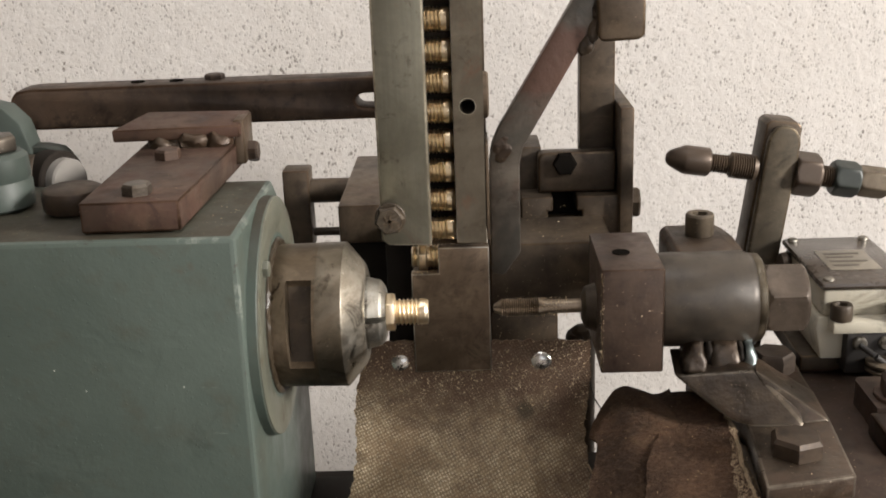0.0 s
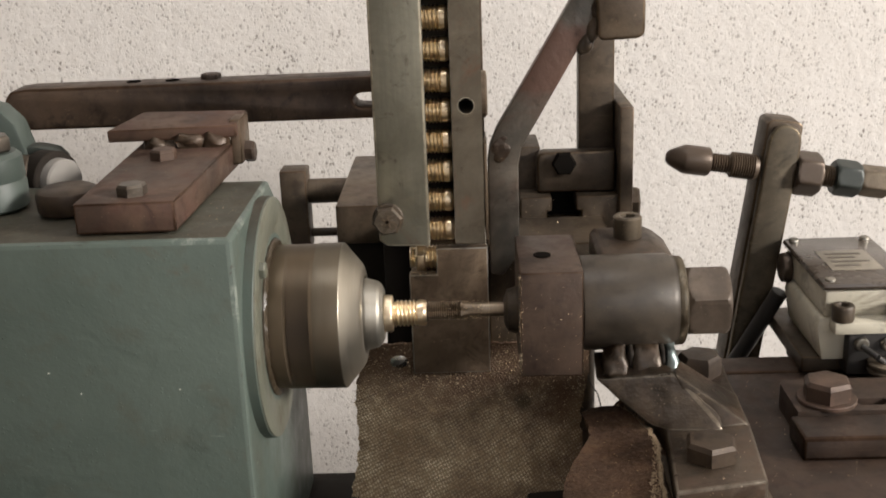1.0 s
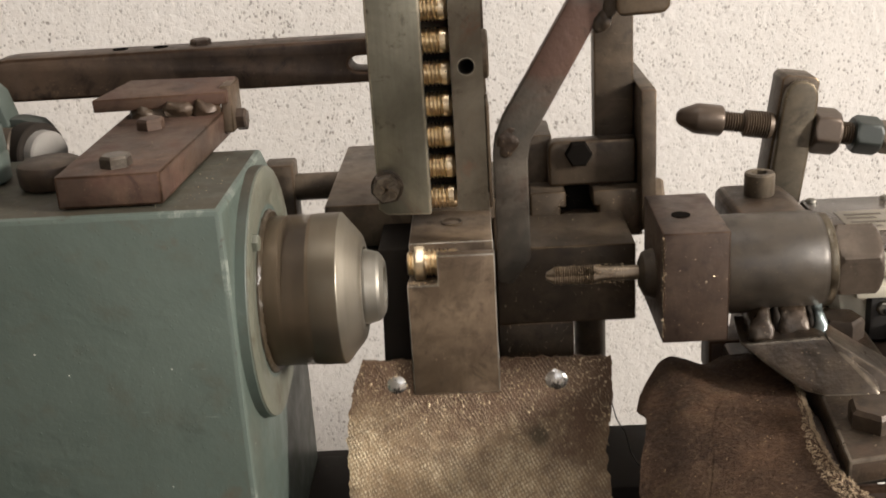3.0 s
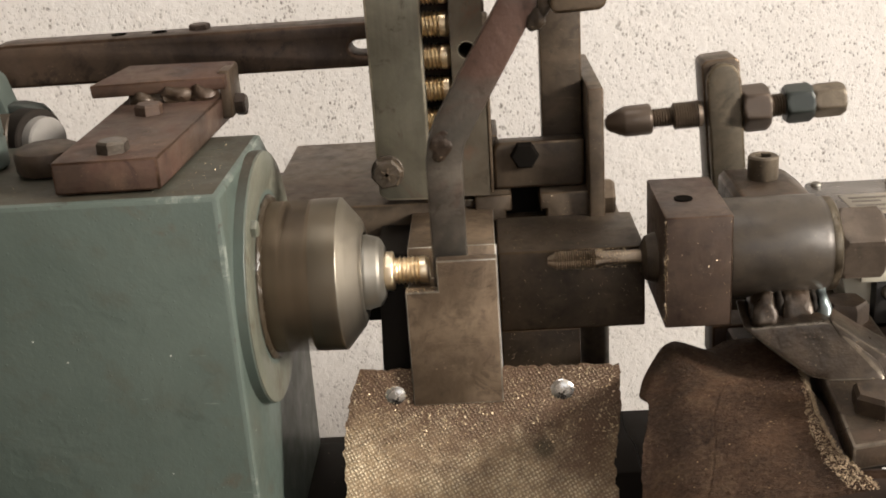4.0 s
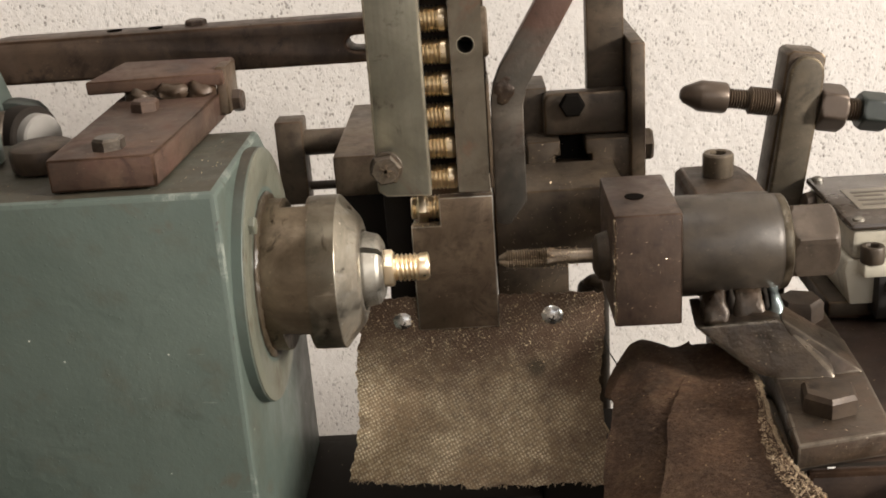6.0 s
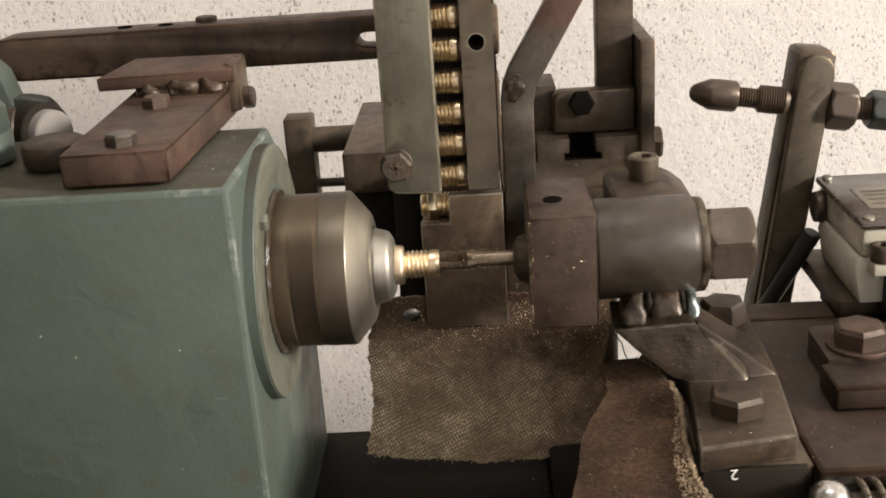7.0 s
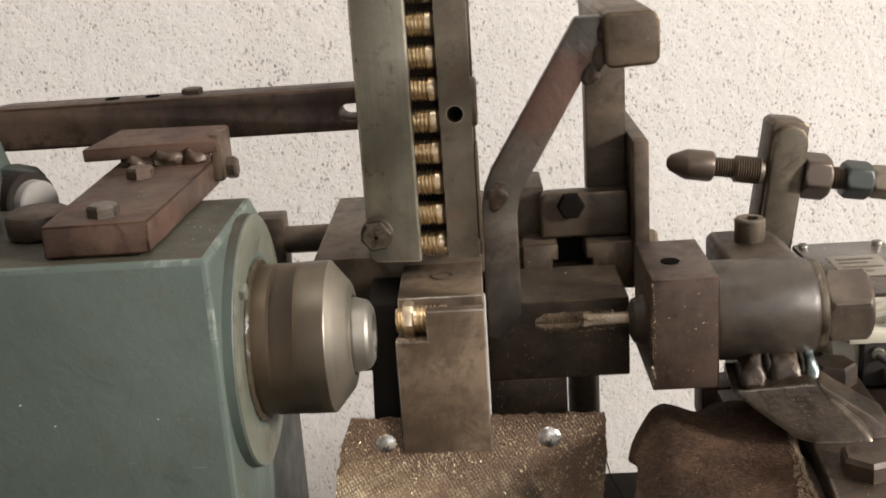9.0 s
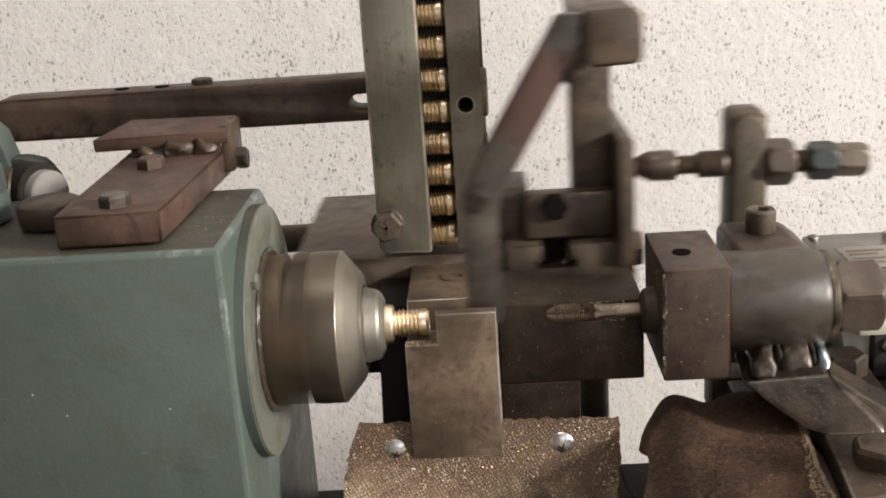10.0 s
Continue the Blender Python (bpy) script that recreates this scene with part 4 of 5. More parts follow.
prof = [(59.6, 0.3), (60, 1.8), (62.5, 3.0)]
for k in range(18):
    prof += [(63 + k * 0.95, 3.4), (63.45 + k * 0.95, 4.15)]
prof += [(81, 3.6), (84, 3.1), (99, 3.1)]
tap = part("tap", lathe(prof, 36, (0, 0, -0.2), shape=flutes), "tap_steel", tool, "threaded steel tap caked with brass swarf", 30)
bm = bmesh.new()
rng = random.Random(5)
for k in range(700):
    a, x = rng.uniform(0, 6.28), rng.gauss(79, 9)
    r = 3.4 + rng.uniform(0, 0.8)
    c = Vector((min(max(x, 66), 92), r * math.cos(a), r * math.sin(a) - 0.2))
    s = rng.uniform(0.15, 0.42)
    vs = [bm.verts.new(c + Vector([rng.uniform(-s, s) for _ in range(3)])) for _ in range(4)]
    for t in ((0, 1, 2), (0, 2, 3), (0, 3, 1), (1, 3, 2)):
        bm.faces.new([vs[i] for i in t])
part("swarf", bm, "swarf", tap, "clinging brass swarf")["kind"] = "stuff"
# clamp lug with its socket screw behind the barrel
part("clamp_lug", prism([(142, 2), (142, 15.5), (144.5, 18), (168, 18), (172, 16), (178, 11), (178, 2)], 16, 58, "y", 0.9), "steel_greasy", tool)
cap_screw(tool, (158.2, 42, 17.9), 6.7, 10.5, label="oily socket-head screw", mat="steel_grey")
# bracket under the barrel
def uneven(bm, amount=0.8, seed=1.0):
    # a coarse, hammered and ground surface
    bmesh.ops.triangulate(bm, faces=bm.faces[:])
    for _ in range(4):
        long = [e for e in bm.edges if e.calc_length() > 3.2]
        if long:
            bmesh.ops.subdivide_edges(bm, edges=long, cuts=1)
            bmesh.ops.triangulate(bm, faces=[f for f in bm.faces if len(f.verts) > 3])
    return rough_up(rough_up(bm, amount, 0.06, seed), amount * 0.35, 0.25, seed)


def hull(*points):
    bm = bmesh.new()
    for q in points:
        bm.verts.new(q)
    got = bmesh.ops.convex_hull(bm, input=bm.verts)
    bmesh.ops.delete(bm, geom=[v for v in got["geom_unused"] if isinstance(v, bmesh.types.BMVert)], context="VERTS")
    bmesh.ops.dissolve_limit(bm, angle_limit=radians(4), verts=bm.verts, edges=bm.edges)
    return bm


plate = [(152, 36), (201, 37), (199, 2), (198, -41), (193.5, -88.5), (157.6, -96), (160.6, -68), (162.6, -45), (151, -8)]
part("base_plate", prism(plate, -47.5, -37.5, "z", 1.3), "bracket_steel", tool, "worn steel base plate with chipped edges")
part("web", uneven(soften(hull((136, -22, -25), (137, -4, -20), (168.5, -30, -19.8), (171, -2, -19), (185, -41, -33.4), (157, -43, -37.4), (164, -47, -37.8), (186, -48, -37.8), (146, 4, -37.8), (172, 6, -37.8)), 1.0, 2, 20), 0.5), "bracket_steel", tool, "sloping welded web of the bracket")
part("rib", uneven(soften(hull((168.4, -30.4, -19.4), (172, -14, -20), (185, -41.6, -32.8), (196.4, -44, -36.8), (198, -17, -36.8), (186, -9, -34), (174, -4, -30), (176, -46, -37.8), (196.6, -44, -38), (198.2, -16, -38), (174, -2, -38)), 0.9, 2, 20), 0.4, 5.0), "bracket_steel", tool, "sloping flank with a bright ridge")
hex_bolt(tool, (176, -69, -37.6), 18.5, 7.5, "z", 0.35, name="hex_bolt", mat="steel_greasy", label="worn hexagon bolt with notched head")
hex_bolt(tool, (187, 9, -37.6), 17, 9.5, "z", 0.75, mat="steel_greasy")
# three thick weld runs from the barrel down to the web, gap shade painted black between
for x0, x1, t0, t1, fore, mat, seed in ((139.5, 151.0, 143.6, 150.0, -24, "bracket_steel", 1), (149.6, 154.0, 150.2, 153.0, -20, "deep_black", 2), (151.6, 166.0, 153.0, 164.0, -23, "bracket_steel", 3),
                                        (163.2, 167.4, 163.8, 166.6, -21, "deep_black", 4), (166.0, 172.4, 167.0, 171.0, -25, "weld_bright", 5)):
    run = hull((x0, fore, -24), (x1, fore - 0.8, -24.5), (x0 + 0.4, -4, -25), (x1, -4, -25), (x0 * 0.65 + t0 * 0.35, fore + 1, -20.0), (x1 * 0.65 + t1 * 0.35, fore + 0.6, -20.0),
               (t0, -20, -14.0), (t1, -20, -14.0), (t1, -6, -8.4), (t0, -6, -8.4))
    run = uneven(run, 0.0)
    for _ in range(3):
        bmesh.ops.smooth_vert(run, verts=run.verts, factor=0.5, use_axis_x=True, use_axis_y=True, use_axis_z=True)
    part("weld_bead", rough_up(rough_up(run, 1.2, 0.25, seed), 0.5, 0.7, seed), mat, tool, "lumpy weld run", 80)
# added dark block, only there to darken the gap under the bracket
part("tongue", box(159, 198, -92, 28, -61, -47.9, 0.8), "steel_black", tool, "added dark block filling the gap under the bracket")
part("front_strip", box(159, 196, -94.2, -91, -60.5, -47.7, 0.5), "deep_black", tool, "dark oily front strip of the slide")

ball = bmesh.new()
bmesh.ops.create_uvsphere(ball, u_segments=32, v_segments=20, radius=7.6)
part("ball_knob", moved(ball, Matrix.Translation((201, -102, -56.5))), "chrome", tool, "shiny chromed ball end")
part("spring_rod", rod((206, -102, -56.5), (300, -102, -56.5), 3.2, 16), "steel_black", tool, "dark spring rod")
turns = [(210 + 5.2 * a / (2 * math.pi), -102 + 6.6 * math.cos(a), -56.5 + 6.6 * math.sin(a)) for a in (2 * math.pi * k / 16 for k in range(16 * 9))]
part("coil_spring", joined(*[rod(a, b, 1.2, 8) for a, b in zip(turns, turns[1:])]), "steel_grey", tool, "oily steel coil spring")
part("rod_bracket", box(204, 212, -101, -91, -62, -50, 0.8), "deep_black", tool)


def text(body, size, m, mat, parent):
    cu = bpy.data.curves.new("mark", "FONT")
    cu.body, cu.size, cu.extrude = body, size * MM, 0.0001
    tmp = new("mark", cu)
    me = bpy.data.meshes.new_from_object(tmp.evaluated_get(bpy.context.evaluated_depsgraph_get()))
    bpy.data.objects.remove(tmp)
    me.materials.append(MAT[mat])
    ob = new("painted_mark", me)
    ob.parent = parent
    ob.matrix_basis = Matrix.Translation(-BASE[parent.name] * MM) @ m
    return ob


tagged(text("2", 6, pose(0.1715, -0.09435, -0.0472, 90, 180, 0), "white_paint", tool), "white painted numeral two")

# ---- suede flap over the ways ----
flap = thing("leather_flap", (160, -40, -50), "dark brown oily suede flap with a pale fluffy cut edge", "leather flap")


def flap_sheet(fold):
    """fold False: the front sheet beside the slide bracket; True: the folded-under sheet that slides beneath it."""
    bm = bmesh.new()
    nu, nv = (30, 44)
    grid = []
    for j in range(nv + 1):
        v = j / nv
        crease = 0.74 - 0.43 * v ** 0.7 + 0.015 * math.sin(v * 11)
        row = []
        for i in range(nu + 1):
            u = i / nu * (crease + 0.05) if fold else crease + (1 - crease) * i / nu
            y0 = float(np.interp(u, (0, 0.05, 0.11, 0.18, 0.27, 0.36, 0.6, 0.8, 1.0), (-27, -17, -10, -4, 3, 6.5, 4, 7, 1)))
            y = y0 + (-112 - y0) * v
            left = 95.5 - 3 * v - 12 * v * v + 1.6 * math.sin(v * 9)
            right = float(np.interp(v, (0, 0.22, 0.34, 0.56, 0.76, 0.89, 1.0), (146, 156, 157.4, 154.6, 154.2, 156.4, 160)))
            x = left + (right - left) * u
            z = -42.5 - 7 * (max(0, 0.3 - u) / 0.3) ** 1.4
            z += (-3 * v - 10 * v * v) * (1 - u) - 2.5 * v + 1.8 * noise.noise(Vector((u * 2.5, v * 2.2, 7)))
            z -= 3.0 * max(0, 0.08 - v) / 0.08
            z += (1.0 * math.exp(-((u - 0.3) / 0.14) ** 2) - 3.0 * math.exp(-((u - 0.66) / 0.16) ** 2) + 2.0 * u ** 6) * math.exp(-(v / 0.5) ** 2)
            if fold:
                z -= 0.25
            else:
                z -= 0.1 * math.exp(-((u - crease) / 0.03) ** 2)
            row.append(bm.verts.new((x + random.uniform(-0.4, 0.4) * (i in (0, nu)), y, z)))
        grid.append(row)
    for j in range(nv):
        for i in range(nu):
            bm.faces.new((grid[j][i], grid[j + 1][i], grid[j + 1][i + 1], grid[j][i + 1]))
    bmesh.ops.recalc_face_normals(bm, faces=bm.faces)
    edge = [v.co.copy() for v in (grid[j][nu] for j in range(nv + 1))]
    bmesh.ops.solidify(bm, geom=bm.faces[:], thickness=2.2)
    return bm, edge


fold_sheet = part("folded_sheet", flap_sheet(True)[0], "leather", flap, "folded-under part of the suede")
sheet, edge = flap_sheet(False)
part("front_sheet", sheet, "leather", flap)
bm = bmesh.new()
for j, p in enumerate(edge):
    wide = 1.2 + 8.5 * max(0, (j - 8) / 36) ** 1.2
    for _ in range(20 if j < 10 else 110):
        c = p + Vector((0.9 - wide * random.random() ** 1.7, random.uniform(-1.8, 1.8), random.uniform(0.9, 2.3)))
        way = Vector((random.uniform(-1, 1), random.uniform(-1, 1), random.uniform(-0.5, 0.9))) * random.uniform(0.5, 1.3)
        vs = [bm.verts.new(c + way)] + [bm.verts.new(c + Vector([random.uniform(-0.28, 0.28) for _ in range(3)])) for _ in range(3)]
        for t in ((0, 1, 2), (0, 2, 3), (0, 3, 1), (1, 3, 2)):
            bm.faces.new([vs[i] for i in t])
part("fluffy_edge", bm, "suede_edge", flap, "pale fluffy cut edge")

# ---- switch box ----
sb = thing("switch_box", (212, 55, -43), "cream electrical switch box with a smoked lid", "switch box")
part("housing", box(191, 233, 20, 86, -17, -3.5, 2.5), "cream", sb)
part("lower_housing", prism([(191.5, -38), (208, -38), (208, -16.8), (189.5, -16.8), (188.5, -22)], 20, 76, "y", 1.4), "cream", sb)
part("front_ledge", box(194, 236, 12, 60, -22.5, -16.4, 1.2), "cream", sb)
lid = part("lid", box(189.5, 234, 18.5, 88, -3.6, 0.2, 2.0), "smoked", sb, "smoked brown transparent lid")
for x, y in ((194, 23), (194, 83), (229.5, 23), (229.5, 83)):
    part("lid_screw", lathe([(0, 2.6), (1.0, 2.4), (1.6, 1.2), (1.6, 0.05)], 18, (x, y, 0.1), "z"), "steel_bright", lid)
part("label_plate", box(199, 223, 36, 65, 0.25, 0.5, 0.05), "label", lid, "worn paper label under the lid")
for y, w in ((59, 17), (54, 13), (48, 18), (42, 12)):
    part("print_bar", box(202, 202 + w, y - 1, y + 1, 0.55, 0.68, 0), "label_print", lid)
part("grommet", moved(lathe([(0, 7.4), (1.2, 7.8), (4.0, 7.2), (4.6, 6), (4.6, 0.05)], 28), Matrix.Translation((190.6, 76, -11.5)) @ pose(0, 0, 0, 0, 180, 0)), "tip", sb, "brown cable grommet")
cap_screw(sb, (198.5, 16, -16.5), 5.0, 7.5, label="black socket-head screw")
cap_screw(sb, (224, 14, -16.4), 5.0, 7.5, label="black socket-head screw")
part("terminal_block", box(201.3, 260, 14, 55, -43, -22.7, 1), "rubber", sb, "black terminal block")
for x in (207, 219, 232):
    part("terminal_screw", lathe([(0, 3.4), (-1.0, 3.4), (-2.0, 2.6), (-2.2, 0.05)], 18, (x, 13.8, -27.5), "y"), "steel_bright", sb)
for z in (-39, -36):
    part("terminal_washer", lathe([(0, 9), (1.2, 9), (1.6, 8.2), (1.6, 0.05)], 28, (218, 9, z), "z"), "steel_grey", sb, "stacked contact washer")
part("wire", joined(*[rod(a, b, 1.5, 10) for a, b in (((207, 12, -28), (212, 6, -31)), ((212, 6, -31), (218, 8, -36)), ((232, 12, -28), (226, 5, -34)))]), "rubber", sb, "short black wire")
part("cable", rod((186, 74, -24), (164, 88, -76), 4.2, 16), "rubber", sb, "black cable")
part("mount_foot", box(184, 260, 25, 90, -46, -38.3, 1), "steel_black", sb)

# ---- fittings beside the headstock ----
lube = thing("drain_valve", (-172, -2, 53.4), "green-painted two-tier valve body with a hexagon cap", "valve")
part("body", lathe([(53.9, 14), (55, 15.2), (65, 15.2), (66, 14.4), (66.4, 14.4), (67.4, 15), (76, 14.6), (78, 12.5)], 36, (-172, -4, 0), "z"), "green_shaded", lube)
part("cap", soften(lathe([(78, 8.4), (78.8, 9.4), (84, 9.4), (85, 8.4)], 6, (-170, -4, 0), "z"), 0.5, 2, 25), "bolt", lube, "worn hexagon cap")
ear = thing("lifting_lug", (-197, 62, 33), "green-painted rounded lifting lug", "lifting lug")
part("lug", prism([(-222, 30), (-176, 30), (-176.5, 66), (-180, 79), (-187, 86.5), (-196, 89), (-206, 86), (-222, 76)], 50, 66, "y", 1.5), "green_shaded", ear)
arm_rest = thing("hub_arm", (-170, 56, 53.4), "dark oily hub arm behind the grease cap", "arm")
part("arm", prism([(-186, 56), (-161, 56), (-160, 61), (-164, 65.5), (-172, 67.5), (-186, 67.5)], 52, 64, "y", 1.5), "teal", arm_rest)
knob = thing("grease_cap", (-136, -11, 53.4), "dark rounded grease cap beside the bracket", "grease cap")
part("knob_body", lathe([(53.9, 11.6), (55, 12.6), (61, 13), (63, 12.4), (64, 10.6), (64.2, 0.05)], 36, (-136.5, -12, 0), "z"), "steel_greasy", knob)
disc = thing("grey_disc", (-158, 40, 53.4), "dull grey turned disc on a dark hub", "disc")
# the black rim also paints the shaded hollow beside the disc
part("rim", turned(lathe([(-176, 11), (-175, 13.4), (-165.4, 13.6), (-164.6, 12.8), (-164.6, 9)], 44, (4, 46, 53)), (-163.5, 46, 53), 0, 0, -30), "deep_black", disc, "dark rim, black for the shaded hollow beside it")
part("body", turned(lathe([(-165, 10.6), (-160.2, 10.4), (-159.2, 9.6), (-158.4, 4), (-158.2, 0.05)], 44, (4, 46, 53)), (-163.5, 46, 53), 0, 0, -30), "disc_grey", disc, "pale grey flat face", 20)
part("hub", rod((-190, 46, 54), (-172, 46, 54), 11, 32, 1), "steel_black", disc)

# ---- brass chips lying on the apron ----
chips = thing("brass_chips", (30, 55, -40), "scattered brass cutting chips on the canvas apron", "metal chips", kind="stuff")
bm = bmesh.new()
rng = random.Random(11)
for k in range(1700):
    v = min(0.97, abs(rng.gauss(0.27, 0.12) if k % 5 < 3 else rng.gauss(0.0, 0.25)))
    u = rng.random()
    left, right = -22 - 5 * min(1, v * 2.2) - 8.5 * v ** 1.6 - 2.5 * math.sin(v * 6), 87.6 - 3.5 * v
    x = left + (right - left) * u
    top = -37.5 - 2.5 * u
    z = top + (-112 - 7 * u ** 1.5 - top) * v
    y = 55.5 - 6 * v - 34 * v ** 2 - 4.5 * math.sin(u * 3.1) * v + 2.2 * noise.noise(Vector((u * 3, v * 3, 1))) * v - 1.7
    c = Vector((x, y, z))
    s = rng.uniform(0.2, 0.8) ** 1.3
    vs = [bm.verts.new(c + Vector((rng.uniform(-s, s), rng.uniform(-s, s) * 0.5, rng.uniform(-s, s)))) for _ in range(4)]
    for t in ((0, 1, 2), (0, 2, 3), (0, 3, 1), (1, 3, 2)):
        bm.faces.new([vs[i] for i in t])
part("flakes", bm, "swarf", chips)["kind"] = "stuff"


def flakes(boxes, count, seed, lo=0.12, hi=0.34):
    """Tiny brass flakes strewn through flat boxes (x0, x1, y0, y1, z0, z1)."""
    bm = bmesh.new()
    rng = random.Random(seed)
    for _ in range(count):
        b = rng.choice(boxes)
        c = Vector((rng.uniform(b[0], b[1]), rng.uniform(b[2], b[3]), rng.uniform(b[4], b[5])))
        s = rng.uniform(lo, hi)
        vs = [bm.verts.new(c + Vector([rng.uniform(-s, s) for _ in range(3)])) for _ in range(4)]
        for t in ((0, 1, 2), (0, 2, 3), (0, 3, 1), (1, 3, 2)):
            bm.faces.new([vs[i] for i in t])
    return bm


slide_chips = thing("brass_chips", (60, 75, 5), "brass cutting chips stuck to the oily cross slide", "metal chips", kind="stuff")
part("flakes", flakes([(41, 101, 74.7, 74.9, -30, 4), (41, 101, 76, 120, 5.0, 5.2), (1, 13, 50, 56, -1, -0.8), (42, 72, 76.7, 76.9, -54, -33), (60, 110, 121.6, 121.8, -7, 15)], 520, 21), "swarf", slide_chips)["kind"] = "stuff"
tool_chips = thing("brass_chips", (120, -25, 25), "brass cutting chips on the tap holder block", "metal chips", kind="stuff")
part("flakes", flakes([(104.2, 105.6, -25.6, -24.6, -20, 24)] * 5 + [(105, 131, -25.4, -25.2, -20, 24), (150, 195, -90, -60, -37.5, -37.2), (163, 195, -60, -10, -37.4, -36.9)], 260, 22), "swarf", tool_chips)["kind"] = "stuff"
table_chips = thing("brass_chips", (190, -30, -47.8), "brass cutting chips on the slide table", "metal chips", kind="stuff")
part("flakes", flakes([(122, 230, -95, 28, -47.8, -47.6)], 260, 23), "swarf", table_chips)["kind"] = "stuff"
bed_chips = thing("brass_chips", (-45, 60, -128), "brass cutting chips on the machine bed", "metal chips", kind="stuff")
part("flakes", flakes([(-60, 54, 32, 90, -133.5, -133.3), (-60, 100, -40, 28, -140, -139.8)], 160, 24), "swarf", bed_chips)["kind"] = "stuff"

head_chips = thing("brass_chips", (-90, 0, 53.9), "fine brass chips on the greasy headstock top", "metal chips", kind="stuff")
part("flakes", flakes([(-78, -64, -50, 30, 53.9, 54.1), (-200, -64, -52, -20, 53.9, 54.1), (-120, -82, -45, 40, 66.5, 66.7)], 60, 31, 0.12, 0.3), "swarf", head_chips)["kind"] = "stuff"

# a loose thread at the apron's edge
path = [(88, 53, -62), (90, 52, -70), (94, 51, -77), (96, 50, -86), (99, 50, -92), (100, 50, -93)]
part("loose_thread", joined(*[rod(a, b, 0.35, 8) for a, b in zip(path, path[1:])]), "rubber", apron, "loose dark thread")
path = [(84, 23, -92), (86.5, 22, -97), (90, 21.5, -99.5), (94, 21.5, -99), (97, 22, -96.5)]
part("yarn_loop", joined(*[rod(a, b, 0.55, 8) for a, b in zip(path, path[1:])]), "suede_edge", apron, "pale loose yarn loop")
# frayed yarn ends along the hem
bm = bmesh.new()
rng = random.Random(9)
for k in range(90):
    u = rng.random()
    foot = Vector((-35 + 119 * u, 15.5 - 4.5 * math.sin(u * 3.1) + rng.uniform(-1, 1), -111.5 - 7 * u ** 1.5))
    tip_at = foot + Vector((rng.uniform(-1.5, 1.5), rng.uniform(-1.5, 0.6), rng.uniform(-2.2, 0.6)))
    r = rod(foot, tip_at, 0.22, 5)
    me = bpy.data.meshes.new("tmp")
    r.to_mesh(me), r.free()
    bm.from_mesh(me)
    bpy.data.meshes.remove(me)
part("frayed_hem", bm, "suede_edge", apron, "pale frayed yarn ends")


# ---- what moves ----
def level_at(rows, t):
    return float(np.interp(t, [r[0] for r in rows], [r[1] for r in rows]))


TRAVEL, DROP = 64.0, 4.7
TAP = [(0, -20.3), (0.4, -20.3), (0.5, -24.8), (0.6, -37), (0.7, -43), (0.8, -50), (0.9, -53), (1.0, -54), (1.2, -54.1), (1.4, -53), (1.5, -51.7), (1.6, -48.7), (1.7, -44.6), (1.8, -38.6), (1.9, -28), (2.0, -16.2),
       (2.1, -6.5), (2.2, -2.2), (2.35, 0), (5.72, 0), (5.8, -10), (5.9, -20.3), (6.3, -20.3), (6.4, -26), (6.5, -37), (6.6, -43), (6.7, -48.5), (6.8, -51.6), (6.9, -54.7), (7.0, -57.3), (7.1, -58.5), (7.2, -57.5),
       (7.3, -55), (7.4, -52.5), (7.5, -46.5), (7.6, -39.8), (7.7, -27.3), (7.8, -14.5), (7.9, -6), (8.0, -1), (8.12, 0), (10, 0)]
CAR = [(0, 0), (2.2, 0), (2.35, 0.06), (2.5, 0.165), (2.7, 0.34), (2.9, 0.57), (3.15, 0.815), (3.45, 0.95), (3.7, 1), (4.1, 1), (4.3, 0.95), (4.5, 0.84), (4.75, 0.52), (5.0, 0.22), (5.2, 0.08), (5.4, 0), (8.05, 0),
       (8.2, 0.06), (8.35, 0.165), (8.5, 0.29), (8.75, 0.57), (9.0, 0.815), (9.3, 0.95), (9.55, 1), (10, 1)]
PUSH = [(0, 0), (3.5, 0), (3.6, -3), (3.7, -10), (3.8, -19.5), (3.9, -24.5), (4.0, -27.7), (4.1, -28), (4.2, -20), (4.3, -10), (4.4, -3.2), (4.5, 0), (9.3, 0), (9.4, -6), (9.5, -20), (9.6, -26.5), (9.7, -27.8),
        (9.8, -27.6), (9.9, -25), (10, -13)]
LEVER = [(0, 0), (3.35, 0), (3.5, -8), (3.6, -15), (3.7, -23), (3.8, -31), (3.9, -34.5), (4.0, -37), (4.1, -38), (4.2, -32), (4.3, -24.5), (4.4, -10.5), (4.5, -2), (4.6, 0), (9.2, 0), (9.3, -8), (9.4, -16.5), (9.5, -31.5),
         (9.6, -34.5), (9.7, -36), (9.8, -35.5), (9.9, -34), (10, -23.5)]
SPIN = 83.0  # degrees of spindle turn in one thirtieth of a second


def spin(t):
    """The spindle's turn: it stands still at the start, and again while the next tapping begins."""
    run = max(0, min(t, 5.8) - 0.42) + max(0, t - 6.3)
    return run * FPS * SPIN


def slid(ob, dx, dy, dz):
    return Matrix.Translation((BASE[ob.name] + Vector((dx, dy, dz))) * MM)


def spread(*tables):
    return sorted({r[0] for rows in tables for r in rows})


EJECT = {0: 2.655, 1: 8.494}
REST_X, NOTCH_Y, NOTCH_Z, STACK_Z, PITCH = 0.6, 64.0, 3.5, 18.2, 14.5


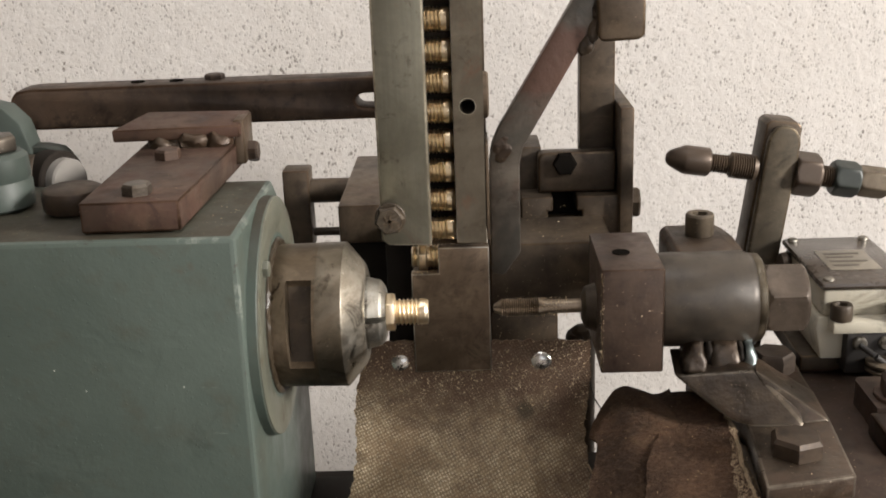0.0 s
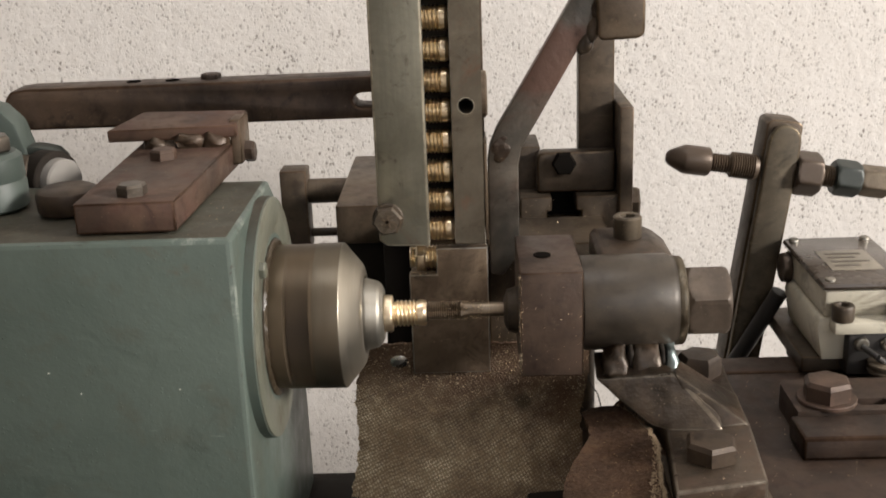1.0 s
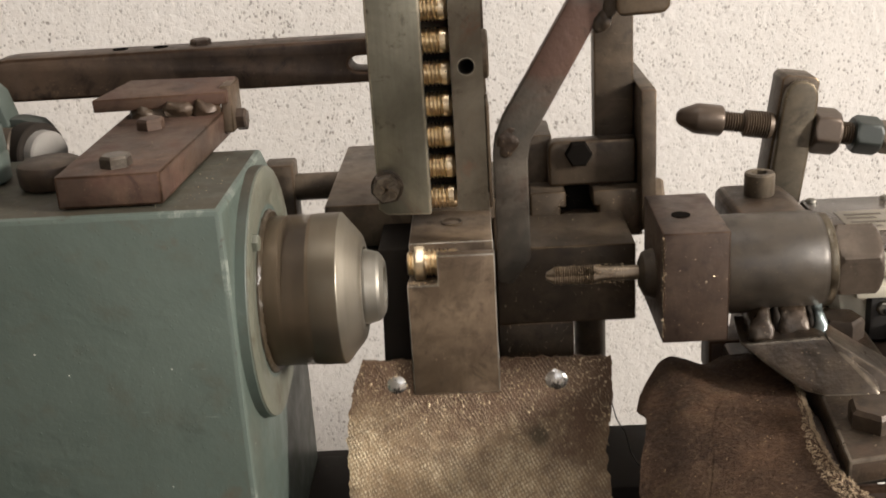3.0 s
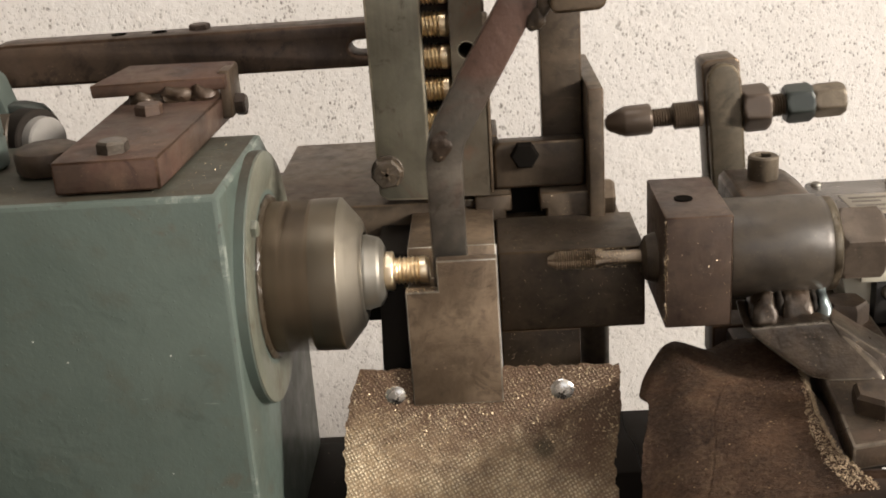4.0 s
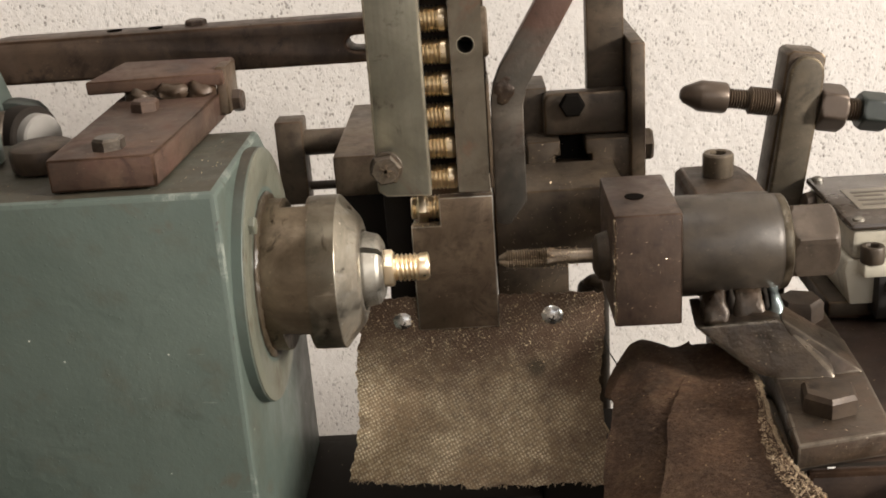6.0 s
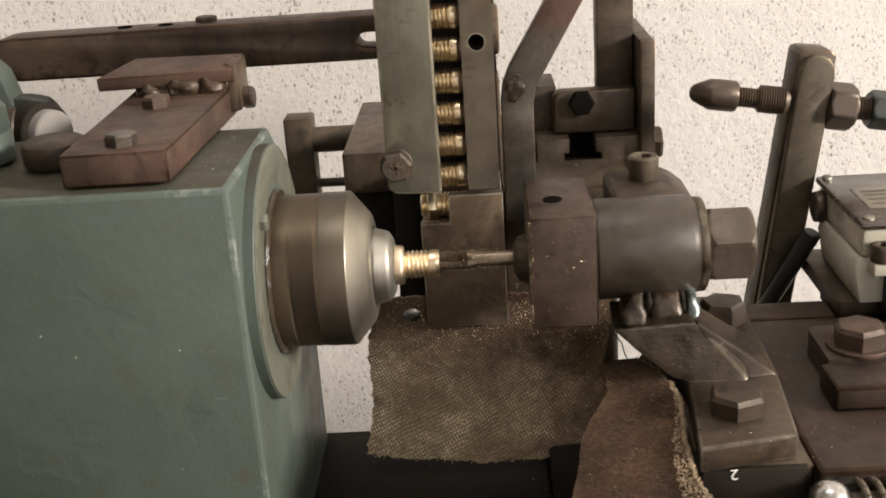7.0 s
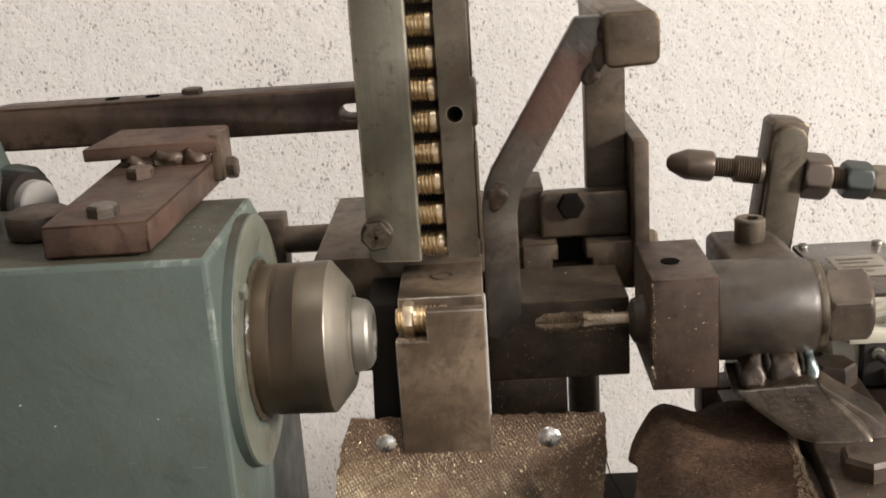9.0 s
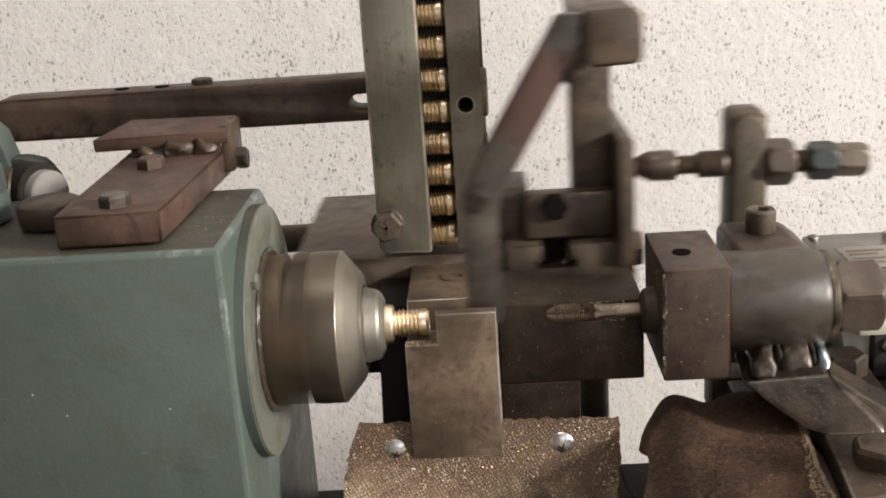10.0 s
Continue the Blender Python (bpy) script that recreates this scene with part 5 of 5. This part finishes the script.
def fitting_pose(n, t):
    """Fitting 0 starts in the chuck, 1 in the notch, the rest stand in the magazine."""
    s, p = level_at(CAR, t), level_at(PUSH, t)
    held = Matrix.Translation(Vector((-11.9, 0, -1)) * MM) @ pose(0, 0, 0, spin(t), 0, 0)
    out = EJECT.get(n, 99)
    if t > out:
        d = min(t - out, 0.28)
        x, y, z = -11.9 + 330 * d + 25 * min(1, d * 20), -330 * d, -1 - 60 * d - 1850 * d * d
        z = max(z, -131.5)
        return pose(x * MM, y * MM, z * MM, 0, min(d * 500, 85), min(d * 260, 70))
    if n == 0:
        return held
    loads = 3.85 + (n - 1) * 5.7
    if t > loads:
        return held
    drops = (n - 2) * 5.85 + 5.32
    level = n - 1 - sum(1 for k in range(3) if t >= 5.32 + 0.06 + 5.85 * k)
    if n == 1 or t >= drops:
        # in the notch, riding on the cross slide, then pushed home
        gone = 0.0 if n > 1 and t < drops + 0.06 else 1.0
        fall = 0.0 if gone else STACK_Z * (1 - (t - drops) / 0.06)
        push = min(0.0, p + 6) if s > 0.9 else 0.0
        dx = max(-12.5, push * 12.5 / 11)
        return pose((REST_X + dx) * MM, (NOTCH_Y * (1 - s)) * MM, (NOTCH_Z * (1 - s) - 1 * s + fall) * MM, 20 * (n % 3), 0, 0)
    f = min(1.0, max(0.0, (t - 5.32) / 0.06))
    return pose(REST_X * MM, NOTCH_Y * MM, (STACK_Z + (n - 2 - f) * PITCH) * MM, (n * 37) % 60, 0, 0)


def motions():
    for ob in (slide, slide_chips):
        walk(ob, [(t, slid(ob, 0, -TRAVEL * v, -DROP * v)) for t, v in CAR])
    for ob in (apron, chips):
        # the cloth swings back while the tool is forward
        rows = []
        for t in spread(CAR, TAP):
            v, swing = level_at(CAR, t), 28 * min(1, max(0, (-level_at(TAP, t) - 24) / 32))
            rows.append((t, slid(ob, 0, -TRAVEL * v, -DROP * v) @ pose(0, 0, 0, swing, 0, 0)))
        walk(ob, rows)
    walk(pusher, [(t, slid(pusher, level_at(PUSH, t), -TRAVEL * level_at(CAR, t), -DROP * level_at(CAR, t))) for t in spread(CAR, PUSH)])
    for ob in (tool, tool_chips, clamp):
        walk(ob, [(t, slid(ob, v, 0, 0)) for t, v in TAP])
    # the folded part of the suede lags behind and slips under the rest
    walk(flap, [(t, slid(flap, v, 0.33 * v, 0)) for t, v in TAP])
    walk(fold_sheet, [(t, Matrix.Translation((1.05 * max(0, -v - 15) * MM, -0.33 * v * MM, -min(4.5, max(0, -v - 22) * 0.4) * MM))) for t, v in TAP])
    walk(lever, [(t, slid(lever, 0, 0, 0) @ pose(0, 0, 0, 0, v / 38 * 12.2, 0)) for t, v in LEVER])
    ticks = [k / FPS for k in range(int(10 * FPS) + 1)]
    walk(chuck, [(t, slid(chuck, 0, 0, 0) @ pose(0, 0, 0, spin(t), 0, 0)) for t in ticks])
    for n, ob in enumerate(FIT):
        walk(ob, [(t, fitting_pose(n, t)) for t in (ticks if n < 3 else [0, 5.3, 5.34, 5.4, 10])])


motions()
